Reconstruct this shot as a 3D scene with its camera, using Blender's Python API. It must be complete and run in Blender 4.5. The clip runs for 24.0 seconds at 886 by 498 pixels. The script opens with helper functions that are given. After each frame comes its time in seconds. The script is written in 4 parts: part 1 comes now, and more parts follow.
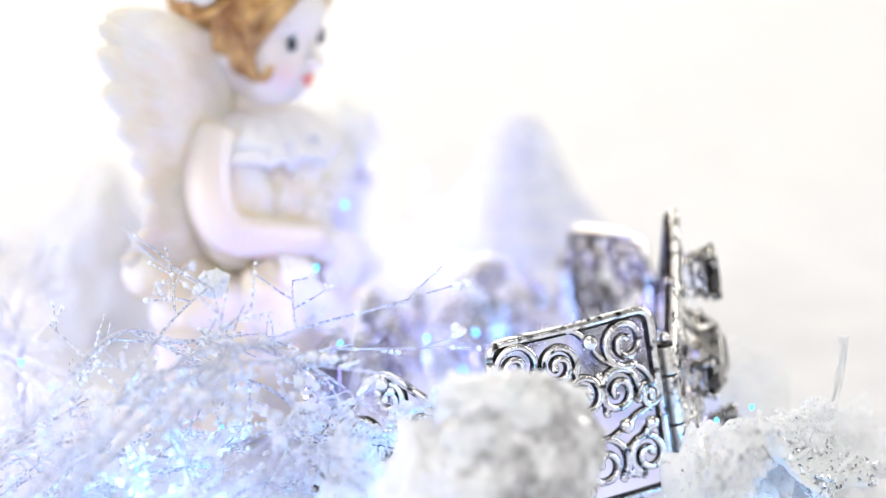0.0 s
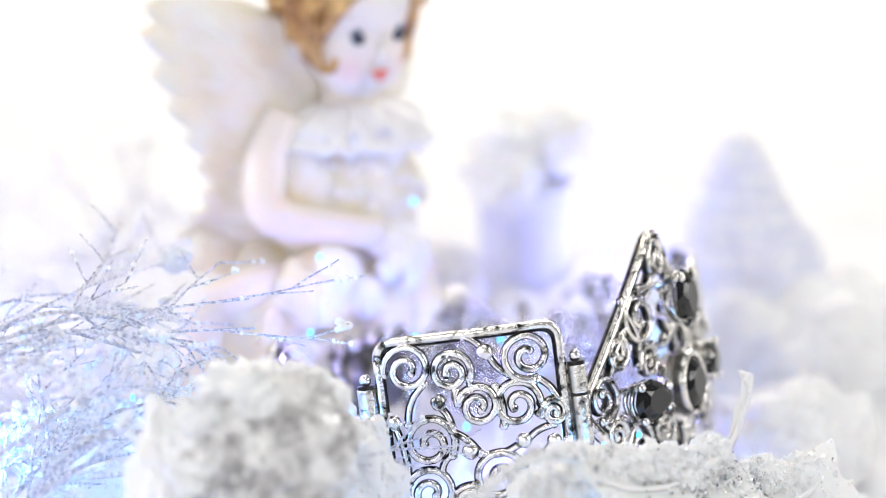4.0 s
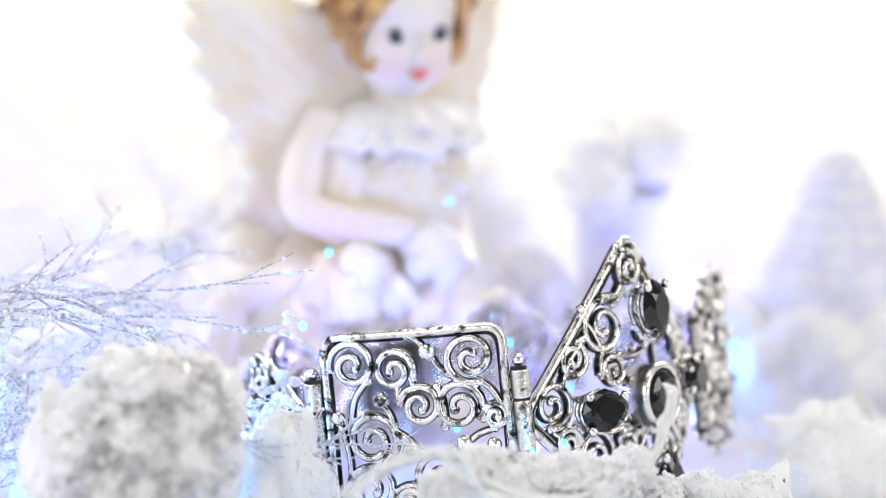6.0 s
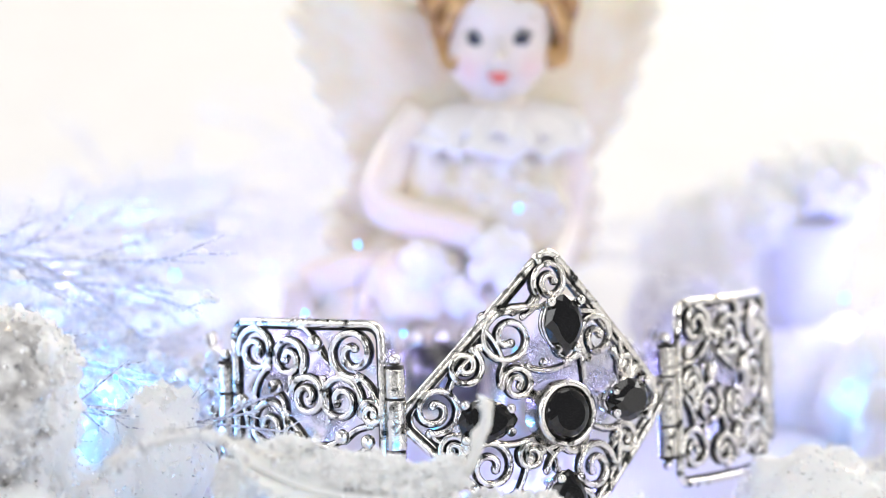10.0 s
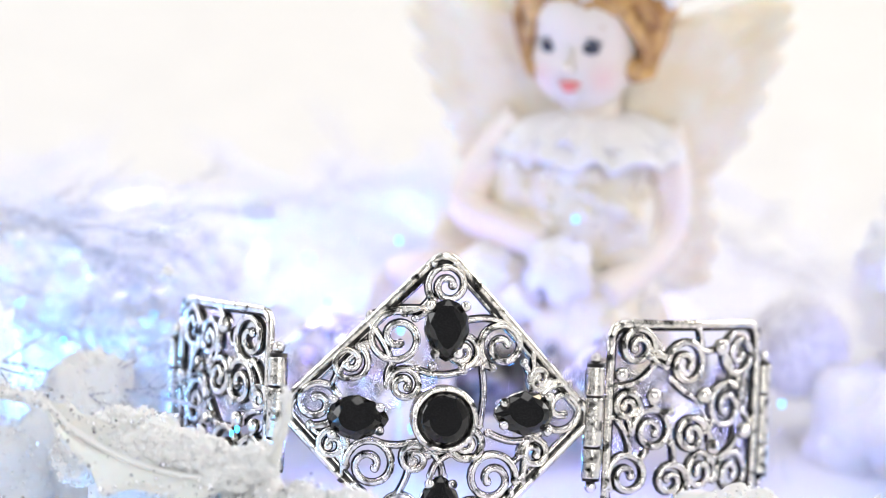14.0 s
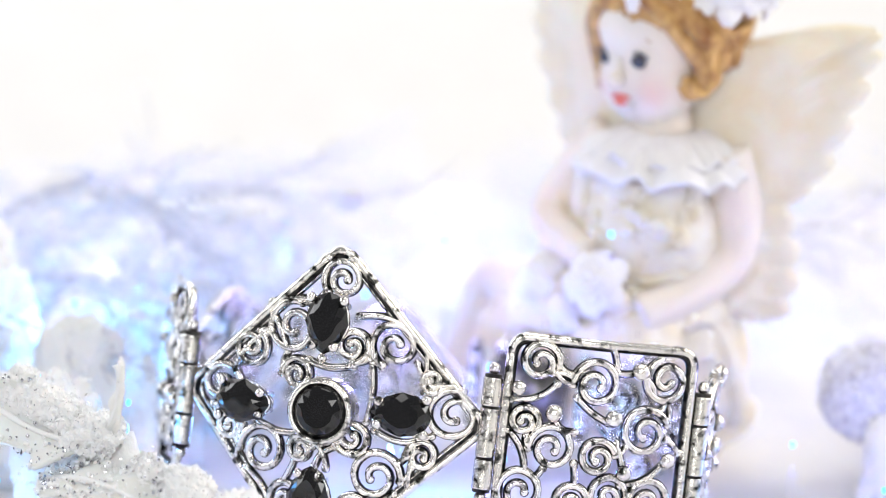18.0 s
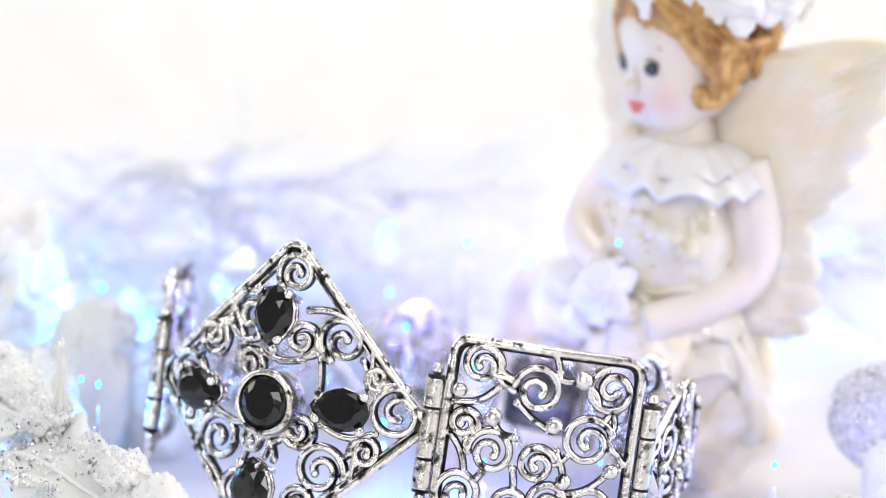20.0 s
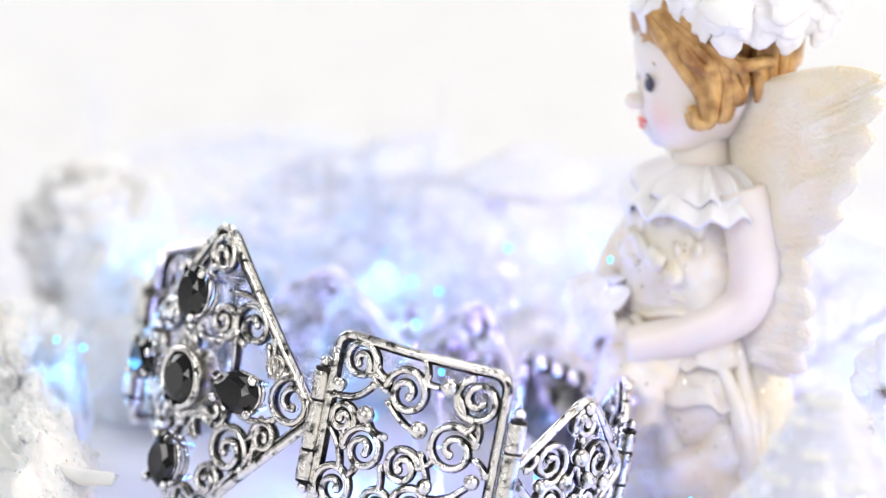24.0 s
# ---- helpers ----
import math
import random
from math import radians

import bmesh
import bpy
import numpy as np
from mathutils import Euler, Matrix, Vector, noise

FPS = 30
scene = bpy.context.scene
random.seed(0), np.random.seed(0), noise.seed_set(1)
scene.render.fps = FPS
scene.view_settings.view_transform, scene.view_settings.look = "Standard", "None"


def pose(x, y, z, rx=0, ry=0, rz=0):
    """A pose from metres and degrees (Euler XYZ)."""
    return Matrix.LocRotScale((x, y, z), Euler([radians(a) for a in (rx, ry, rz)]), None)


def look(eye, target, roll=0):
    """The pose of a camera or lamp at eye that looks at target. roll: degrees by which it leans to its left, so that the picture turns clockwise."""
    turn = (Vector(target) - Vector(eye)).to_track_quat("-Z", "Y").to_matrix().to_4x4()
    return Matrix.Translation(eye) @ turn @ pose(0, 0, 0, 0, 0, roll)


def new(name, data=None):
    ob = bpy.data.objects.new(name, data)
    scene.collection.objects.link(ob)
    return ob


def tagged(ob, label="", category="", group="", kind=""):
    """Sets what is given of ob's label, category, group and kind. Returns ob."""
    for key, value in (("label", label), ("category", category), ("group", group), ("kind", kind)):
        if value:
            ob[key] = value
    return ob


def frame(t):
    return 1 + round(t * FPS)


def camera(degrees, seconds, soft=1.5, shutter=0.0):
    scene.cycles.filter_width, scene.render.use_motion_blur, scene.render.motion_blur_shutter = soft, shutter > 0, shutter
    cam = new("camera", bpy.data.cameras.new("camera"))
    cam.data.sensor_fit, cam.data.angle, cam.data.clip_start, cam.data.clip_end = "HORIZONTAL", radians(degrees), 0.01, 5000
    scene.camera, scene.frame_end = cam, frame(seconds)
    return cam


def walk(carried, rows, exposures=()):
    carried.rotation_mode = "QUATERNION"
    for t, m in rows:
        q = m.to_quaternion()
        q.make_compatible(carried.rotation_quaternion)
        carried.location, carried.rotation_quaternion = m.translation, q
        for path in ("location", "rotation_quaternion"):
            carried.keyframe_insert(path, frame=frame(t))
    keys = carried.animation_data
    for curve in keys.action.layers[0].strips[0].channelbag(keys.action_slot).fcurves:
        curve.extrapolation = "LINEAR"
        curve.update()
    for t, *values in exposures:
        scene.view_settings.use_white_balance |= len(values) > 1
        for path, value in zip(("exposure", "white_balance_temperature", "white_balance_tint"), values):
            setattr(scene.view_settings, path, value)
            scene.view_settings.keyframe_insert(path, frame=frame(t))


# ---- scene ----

from math import cos, sin, pi, tau

MM = 0.001

# ---- camera: a steady arc of 141 degrees round the set ----
ARC_RADIUS, ARC_HEIGHT, ARC_SPEED = 0.340, 0.104, 5.865
cam = camera(15.08, 24.0, soft=0.5)
cam.data.dof.use_dof = True
cam.data.dof.focus_distance = 0.324
cam.data.dof.aperture_fstop = 14.5


def arc(t):
    a = radians(-90 + ARC_SPEED * (t - 11))
    eye = Vector((ARC_RADIUS * cos(a), ARC_RADIUS * sin(a), ARC_HEIGHT))
    yaw, tilt = a + pi - 0.00315, -0.2254
    way = Vector((cos(yaw) * cos(tilt), sin(yaw) * cos(tilt), sin(tilt)))
    return look(eye, eye + way, 1.2975)


walk(cam, [(t * 0.5, arc(t * 0.5)) for t in range(49)])

# ---- world, large lights ----
world = bpy.data.worlds.new("world")
scene.world = world
world.use_nodes = True
world.node_tree.nodes["Background"].inputs[0].default_value = (0.97, 0.98, 1.0, 1)
world.node_tree.nodes["Background"].inputs[1].default_value = 0.26


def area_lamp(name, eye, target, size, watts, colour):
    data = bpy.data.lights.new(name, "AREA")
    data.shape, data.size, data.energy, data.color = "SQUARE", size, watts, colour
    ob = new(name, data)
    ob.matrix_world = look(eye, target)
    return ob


area_lamp("softbox_top", (0.04, 0.06, 0.60), (0.0, 0.0, 0.0), 0.40, 1.0, (1.0, 0.99, 0.97))
area_lamp("softbox_side", (-0.50, -0.30, 0.30), (0.0, 0.0, 0.02), 0.34, 1.5, (0.97, 0.98, 1.0))
# Unseen fills added: front brightens figurine and near snow, back stands for warm bounce.
area_lamp("front_fill", (0.50, -0.65, 0.42), (0.0, 0.0, 0.02), 0.46, 3.3, (1.0, 0.985, 0.97))
area_lamp("warm_back_fill", (0.35, 0.60, 0.45), (0.0, 0.03, 0.03), 0.22, 2.0, (1.0, 0.82, 0.58))
# Unseen fills added to whiten the cloth behind the set.
area_lamp("far_cloth_fill", (-0.70, 0.55, 0.45), (-0.38, 0.36, 0.0), 0.4, 4.0, (1.0, 0.99, 0.975))
area_lamp("far_cloth_fill", (0.70, 0.55, 0.45), (0.38, 0.36, 0.0), 0.4, 4.0, (1.0, 0.99, 0.975))


def led_fill_lamp(x, y, z, watts, colour=(0.26, 0.30, 1.0)):
    data = bpy.data.lights.new("led_fill_lamp", "POINT")
    data.energy, data.color, data.shadow_soft_size = watts, colour, 0.0009
    ob = new("led_fill_lamp", data)
    ob.location = (x * MM, y * MM, z * MM)


AZURE, VIOLET, ORCHID = (0.10, 0.42, 1.0), (0.25, 0.28, 1.0), (0.31, 0.26, 1.0)
# Blue light string, plus many unseen lamps added to tint snow and figurine.
LEDS = ((-50.0, 6.0, 12.0, AZURE, 6), (-37.0, -16.0, 9.0, AZURE, 5.5), (-33.0, -20.0, 15.5, AZURE, 4.5), (-34.0, 6.0, 12.0, AZURE, 1.2), (-13.0, 4.0, 16.0, ORCHID, 2.4), (0.0, -6.0, 6.0, AZURE, 7), (12.0, -2.0, 4.0, VIOLET, 4), (21.0, 6.0, 5.0, VIOLET, 1.6), (9.0, -1.0, 13.0, ORCHID, 1.6), (-3.0, -1.0, 15.0, ORCHID, 2), (-7.0, 10.0, 22.0, ORCHID, 1.1),
        (-26.0, 34.0, 13.0, VIOLET, 1.8), (-54.0, 34.0, 12.0, AZURE, 4.5), (-40.0, 52.0, 10.0, VIOLET, 7), (-14.0, 58.0, 8.0, VIOLET, 4.5),
        (0.0, 88.0, 8.0, VIOLET, 8), (-30.0, 86.0, 8.0, AZURE, 9), (-62.0, 74.0, 9.0, VIOLET, 10), (-80.0, 30.0, 5.0, VIOLET, 7), (-46.0, 78.0, 6.0, AZURE, 6), (-94.0, 44.0, 8.0, VIOLET, 8), (-92.0, 8.0, 8.0, AZURE, 6), (-72.0, -14.0, 8.0, VIOLET, 4),
        # First three stand in for glitter sparkles; the other two are added tint.
        (-8.6, -35.4, 12.4, AZURE, 0.5), (-6.9, -38.4, 13.8, AZURE, 0.3), (11.0, 16.0, 24.7, VIOLET, 0.06), (-24.0, -43.0, 2.5, AZURE, 0.8), (3.0, 13.0, 9.0, VIOLET, 2.0),
        (34.0, 18.0, 6.0, VIOLET, 0.8), (50.0, 26.0, 12.0, VIOLET, 1.6), (-16.0, -46.0, 5.0, AZURE, 0.8), (62.0, 26.0, 7.0, VIOLET, 1), (57.0, 29.0, 18.0, VIOLET, 4), (48.0, 14.0, 5.0, AZURE, 0.6), (66.0, 56.0, 8.0, VIOLET, 7))
for x, y, z, tone, milliwatts in LEDS:
    led_fill_lamp(x, y, z, milliwatts * 0.0013, tone)
scene.view_settings.exposure = -0.09


# ---- materials ----
def material(name, colour, rough=0.5, metal=0.0, second=None, scale=200.0, amount=0.5, bump=0.0, bump_scale=600.0,
             spread=0.0, sss=0.0, sss_radius=0.001, coat=0.0, glitter=0.0, ior=1.45, rough_to=None, grain=3800):
    m = bpy.data.materials.new(name)
    m.use_nodes = True
    nodes, links = m.node_tree.nodes, m.node_tree.links
    b = nodes["Principled BSDF"]
    b.inputs["Roughness"].default_value = rough
    b.inputs["Metallic"].default_value = metal
    b.inputs["IOR"].default_value = ior
    b.inputs["Coat Weight"].default_value = coat
    if sss:
        b.inputs["Subsurface Weight"].default_value = sss
        b.inputs["Subsurface Radius"].default_value = (1.0, 0.7, 0.55)
        b.inputs["Subsurface Scale"].default_value = sss_radius
    where = nodes.new("ShaderNodeTexCoord")
    tex = nodes.new("ShaderNodeTexNoise")
    tex.inputs["Scale"].default_value = scale
    tex.inputs["Detail"].default_value = 5
    links.new(where.outputs["Object"], tex.inputs["Vector"])
    ramp = nodes.new("ShaderNodeValToRGB")
    ramp.color_ramp.elements[0].position, ramp.color_ramp.elements[1].position = 0.5 - 0.25 * amount, 0.5 + 0.25 * amount
    ramp.color_ramp.elements[0].color = (*(second or [c * 0.85 for c in colour]), 1)
    ramp.color_ramp.elements[1].color = (*colour, 1)
    links.new(tex.outputs["Fac"], ramp.inputs["Fac"])
    colour_out = ramp.outputs["Color"]
    if spread:
        info = nodes.new("ShaderNodeObjectInfo")
        hsv = nodes.new("ShaderNodeHueSaturation")
        rng = nodes.new("ShaderNodeMapRange")
        rng.inputs["To Min"].default_value, rng.inputs["To Max"].default_value = 1 - spread, 1 + spread
        links.new(info.outputs["Random"], rng.inputs["Value"])
        links.new(rng.outputs["Result"], hsv.inputs["Value"])
        links.new(colour_out, hsv.inputs["Color"])
        colour_out = hsv.outputs["Color"]
    links.new(colour_out, b.inputs["Base Color"])
    if rough_to is not None:
        rr = nodes.new("ShaderNodeMapRange")
        rr.inputs["To Min"].default_value, rr.inputs["To Max"].default_value = rough_to, rough
        links.new(tex.outputs["Fac"], rr.inputs["Value"])
        links.new(rr.outputs["Result"], b.inputs["Roughness"])
    if bump:
        fine = nodes.new("ShaderNodeTexNoise")
        fine.inputs["Scale"].default_value = bump_scale
        fine.inputs["Detail"].default_value = 4
        links.new(where.outputs["Object"], fine.inputs["Vector"])
        bp = nodes.new("ShaderNodeBump")
        bp.inputs["Strength"].default_value = bump
        bp.inputs["Distance"].default_value = 0.0004
        links.new(fine.outputs["Fac"], bp.inputs["Height"])
        links.new(bp.outputs["Normal"], b.inputs["Normal"])
    if glitter:
        cell = nodes.new("ShaderNodeTexVoronoi")
        cell.inputs["Scale"].default_value = grain
        links.new(where.outputs["Object"], cell.inputs["Vector"])
        gt = nodes.new("ShaderNodeMath")
        gt.operation = "GREATER_THAN"
        sep = nodes.new("ShaderNodeSeparateColor")
        links.new(cell.outputs["Color"], sep.inputs["Color"])
        links.new(sep.outputs["Red"], gt.inputs[0])
        gt.inputs[1].default_value = 1 - glitter
        links.new(gt.outputs["Value"], b.inputs["Metallic"])
        rr = nodes.new("ShaderNodeMapRange")
        rr.inputs["To Min"].default_value, rr.inputs["To Max"].default_value = rough, 0.15
        links.new(gt.outputs["Value"], rr.inputs["Value"])
        links.new(rr.outputs["Result"], b.inputs["Roughness"])
    return m


def glow(name, colour, strength):
    m = bpy.data.materials.new(name)
    m.use_nodes = True
    b = m.node_tree.nodes["Principled BSDF"]
    b.inputs["Base Color"].default_value = (*colour, 1)
    b.inputs["Emission Color"].default_value = (*colour, 1)
    b.inputs["Emission Strength"].default_value = strength
    return m


SILVER = material("silver", (0.99, 0.96, 0.90), 0.26, 1.0, (0.05, 0.05, 0.048), 900, 0.5, 0.25, 2200, rough_to=0.16)
patina = [n for n in SILVER.node_tree.nodes if n.bl_idname == "ShaderNodeValToRGB"][0].color_ramp.elements
patina[0].position, patina[1].position = 0.34, 0.47


def paint_dark_flanks(m, low, high, dark):
    """Antiqued metal: outward faces bright, flanks dark by normal: oxide and dark edge reflections painted in."""
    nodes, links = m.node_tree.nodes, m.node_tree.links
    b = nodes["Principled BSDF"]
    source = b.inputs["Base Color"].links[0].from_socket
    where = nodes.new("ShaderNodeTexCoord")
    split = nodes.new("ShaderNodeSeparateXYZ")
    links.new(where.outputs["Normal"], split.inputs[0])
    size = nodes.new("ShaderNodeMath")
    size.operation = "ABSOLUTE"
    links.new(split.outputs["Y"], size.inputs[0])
    outward_mask = nodes.new("ShaderNodeMapRange")
    outward_mask.inputs["From Min"].default_value, outward_mask.inputs["From Max"].default_value = low, high
    links.new(size.outputs[0], outward_mask.inputs["Value"])
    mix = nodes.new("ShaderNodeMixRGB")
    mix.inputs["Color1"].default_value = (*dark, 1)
    links.new(outward_mask.outputs["Result"], mix.inputs["Fac"])
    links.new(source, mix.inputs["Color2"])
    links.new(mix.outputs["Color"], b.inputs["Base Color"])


FRAME_SILVER = SILVER.copy()
FRAME_SILVER.name = "frame_silver"
# Other silver parts get the painted dark edges; panel frames stay plain.
paint_dark_flanks(SILVER, 0.08, 0.52, (0.15, 0.145, 0.135))
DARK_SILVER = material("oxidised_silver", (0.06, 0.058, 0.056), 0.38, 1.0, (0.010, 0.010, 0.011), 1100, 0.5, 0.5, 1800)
CLASP = material("clasp_silver", (0.30, 0.29, 0.28), 0.35, 1.0, (0.06, 0.06, 0.06), 500, 0.6, 0.3, 1500)
ONYX = material("onyx", (0.006, 0.006, 0.007), 0.05, 0.0, (0.003, 0.003, 0.004), 400, 0.5, ior=1.62)
CLOTH = material("white_cloth", (0.80, 0.80, 0.81), 0.8, 0.0, (0.72, 0.72, 0.74), 90, 0.8, 0.5, 900)
PAPER = material("backdrop_paper", (0.93, 0.925, 0.91), 0.9, 0.0, (0.90, 0.895, 0.87), 3, 0.9)
SNOW = material("snow_flock", (0.92, 0.92, 0.92), 0.6, 0.0, (0.86, 0.86, 0.87), 260, 0.8, 0.5, 1300, sss=0.2, sss_radius=0.001, glitter=0.008)
LILAC = material("lilac_foam", (0.79, 0.80, 0.91), 0.7, 0.0, (0.69, 0.70, 0.86), 300, 0.7, 0.6, 1000, sss=0.2, sss_radius=0.002, glitter=0.03)
FOAM = material("speckled_foam", (0.88, 0.87, 0.86), 0.6, 0.0, (0.34, 0.33, 0.33), 420, 0.55, 0.8, 1300, glitter=0.08, grain=2600)
FROST = material("frosted_twig", (0.90, 0.90, 0.93), 0.45, 0.0, (0.46, 0.46, 0.54), 2400, 0.45, 0.9, 3000, spread=0.06, glitter=0.04, grain=6000)
FLOCK = material("flocked_twig", (0.92, 0.92, 0.94), 0.55, 0.0, (0.74, 0.74, 0.80), 900, 0.6, 0.6, 1500, spread=0.05, glitter=0.03)
LEAF = material("frosted_leaf", (0.90, 0.90, 0.88), 0.5, 0.0, (0.78, 0.78, 0.75), 160, 0.7, 0.4, 800, sss=0.35, sss_radius=0.002)
GLITTER = material("glitter_ball", (0.84, 0.83, 0.87), 0.45, 0.0, (0.60, 0.59, 0.66), 700, 0.6, 1.0, 1300, glitter=0.12)
FLAKE = material("silver_flake", (0.80, 0.80, 0.84), 0.12, 1.0, (0.55, 0.55, 0.60), 900, 0.6)
PORCELAIN = material("porcelain_skin", (0.91, 0.82, 0.75), 0.32, 0.0, (0.89, 0.79, 0.71), 80, 0.7, sss=0.3, sss_radius=0.002, coat=0.15)
DRESS = material("painted_dress", (0.93, 0.89, 0.81), 0.5, 0.0, (0.88, 0.77, 0.56), 260, 0.7, 0.5, 800, sss=0.2, sss_radius=0.002, glitter=0.01)
WING = material("glitter_wing", (0.95, 0.90, 0.81), 0.4, 0.0, (0.92, 0.81, 0.62), 220, 0.7, 0.9, 2200, sss=0.3, sss_radius=0.003, coat=0.3)
HAIR = material("painted_hair", (0.78, 0.49, 0.19), 0.36, 0.0, (0.30, 0.13, 0.04), 420, 0.7, 0.8, 900)
ROSE = material("rose_paint", (0.86, 0.22, 0.18), 0.35, 0.0, (0.82, 0.18, 0.15), 200, 0.5)
EYE = material("eye_paint", (0.07, 0.075, 0.11), 0.4, 0.0, (0.03, 0.03, 0.05), 300, 0.5)
PETAL = material("white_petal", (0.93, 0.92, 0.92), 0.45, 0.0, (0.86, 0.84, 0.85), 300, 0.6, 0.5, 800)
WIRE = material("lead_wire", (0.75, 0.76, 0.80), 0.35, 0.0, (0.62, 0.63, 0.68), 200, 0.5)


def add_blush(m, spots, radius, tint):
    """Soft round patches of painted blush on a skin material."""
    nodes, links = m.node_tree.nodes, m.node_tree.links
    b = nodes["Principled BSDF"]
    colour = b.inputs["Base Color"].links[0].from_socket
    where = nodes.new("ShaderNodeTexCoord")
    for spot in spots:
        far = nodes.new("ShaderNodeVectorMath")
        far.operation = "DISTANCE"
        links.new(where.outputs["Object"], far.inputs[0])
        far.inputs[1].default_value = [c * MM for c in spot]
        rng = nodes.new("ShaderNodeMapRange")
        rng.interpolation_type = "SMOOTHSTEP"
        rng.inputs["From Max"].default_value = radius * MM
        rng.inputs["To Min"].default_value, rng.inputs["To Max"].default_value = 0.42, 0.0
        links.new(far.outputs["Value"], rng.inputs["Value"])
        mix = nodes.new("ShaderNodeMixRGB")
        mix.inputs[2].default_value = (*tint, 1)
        links.new(rng.outputs["Result"], mix.inputs[0])
        links.new(colour, mix.inputs[1])
        colour = mix.outputs[0]
    links.new(colour, b.inputs["Base Color"])


add_blush(PORCELAIN, ((5.4, 20.6, 41.4), (12.4, 20.6, 41.6)), 2.8, (0.92, 0.50, 0.46))
LED = glow("led_glow", (0.05, 0.45, 0.95), 5.0)


# ---- mesh helpers ----
def part(name, bm, mat, parent=None, label="", smooth=True):
    me = bpy.data.meshes.new(name)
    bm.to_mesh(me)
    bm.free()
    for m in mat if isinstance(mat, (list, tuple)) else [mat]:
        me.materials.append(m)
    if smooth:
        me.shade_smooth()
    ob = new(name, me)
    if parent:
        ob.parent = parent
    if label:
        ob["label"] = label
    return ob


def empty(name, m=None):
    ob = new(name)
    ob.empty_display_size = 0.005
    if m is not None:
        ob.matrix_basis = m
    return ob


def tube(bm, pts, radius, seg=8, taper=None, index=0):
    """A round wire along pts; radius in metres, taper a factor at each end."""
    pts = [Vector(p) for p in pts]
    n = len(pts)
    rings, up = [], None
    for i, p in enumerate(pts):
        d = (pts[min(i + 1, n - 1)] - pts[max(i - 1, 0)])
        d = d.normalized() if d.length > 1e-9 else Vector((0, 0, 1))
        if up is None:
            up = d.orthogonal().normalized()
        up = (up - d * up.dot(d))
        up = up.normalized() if up.length > 1e-6 else d.orthogonal().normalized()
        side = d.cross(up)
        k = 1.0
        if taper:
            f = i / max(n - 1, 1)
            k = taper[0] + (taper[1] - taper[0]) * f
        rings.append([bm.verts.new(p + (up * cos(tau * j / seg) + side * sin(tau * j / seg)) * radius * k) for j in range(seg)])
    for a, b in zip(rings, rings[1:]):
        for j in range(seg):
            f = bm.faces.new((a[j], a[(j + 1) % seg], b[(j + 1) % seg], b[j]))
            f.material_index = index
    for r, flip in ((rings[0], True), (rings[-1], False)):
        f = bm.faces.new(r[::-1] if flip else r)
        f.material_index = index


BALLS = {}


def unit_ball(seg, rows):
    if (seg, rows) not in BALLS:
        vs = [Vector((0, 0, 1))]
        for i in range(1, rows):
            b = pi * i / rows
            vs += [Vector((sin(b) * cos(tau * j / seg), sin(b) * sin(tau * j / seg), cos(b))) for j in range(seg)]
        vs.append(Vector((0, 0, -1)))
        last, fs = len(vs) - 1, []
        for j in range(seg):
            k = (j + 1) % seg
            fs.append((0, 1 + j, 1 + k))
            fs.append((last, last - seg + k, last - seg + j))
            for i in range(rows - 2):
                o = 1 + i * seg
                fs.append((o + j, o + seg + j, o + seg + k, o + k))
        BALLS[seg, rows] = vs, fs
    return BALLS[seg, rows]


def blob(bm, c, size, m=None, seg=16, rows=10, index=0, rough=0.0, freq=200.0):
    """An ellipsoid about c with half sizes size, turned by m, roughened by noise."""
    mat = Matrix.Translation(c) @ (m or Matrix()) @ Matrix.Diagonal((*size, 1))
    turn = mat.to_3x3()
    vs, fs = unit_ball(seg, rows)
    made = []
    for n in vs:
        p = mat @ n
        if rough:
            p += (turn @ n).normalized() * rough * (noise.noise(p * freq) + 0.5 * noise.noise(p * freq * 2.3))
        made.append(bm.verts.new(p))
    for f in fs:
        bm.faces.new([made[i] for i in f]).material_index = index


def spiral(c, r, turns, start, way=1, steps=26, inner=0.18):
    """Points of a flat scroll in the x-z plane from its eye outwards; start is the outer end's angle."""
    out = []
    for i in range(steps + 1):
        f = i / steps
        a = start - way * turns * tau * (1 - f)
        k = r * (inner + (1 - inner) * f)
        out.append(Vector((c[0] + k * cos(a), 0, c[1] + k * sin(a))))
    return out


def bend(p, q, lift, steps=8):
    """A bowed link from p to q in the x-z plane."""
    p, q = Vector((p[0], 0, p[1])), Vector((q[0], 0, q[1]))
    d = q - p
    side = Vector((-d.z, 0, d.x))
    return [p + d * (i / steps) + side * lift * sin(pi * i / steps) for i in range(steps + 1)]


# ---- setting ----
def table():
    bm = bmesh.new()
    bmesh.ops.create_grid(bm, x_segments=120, y_segments=120, size=0.12)
    for v in bm.verts:
        v.co.z = 0.0009 * noise.noise(v.co * 60) + 0.0005 * noise.noise(v.co * 210) - 0.0008
        edge = max(abs(v.co.x), abs(v.co.y)) / 0.12
        if edge > 0.999:
            v.co.z = -0.001
            v.co.x *= 9.5
            v.co.y *= 9.5
    return tagged(part("ground", bm, CLOTH), "white snowy cloth spread over the table", "ground", kind="structure")


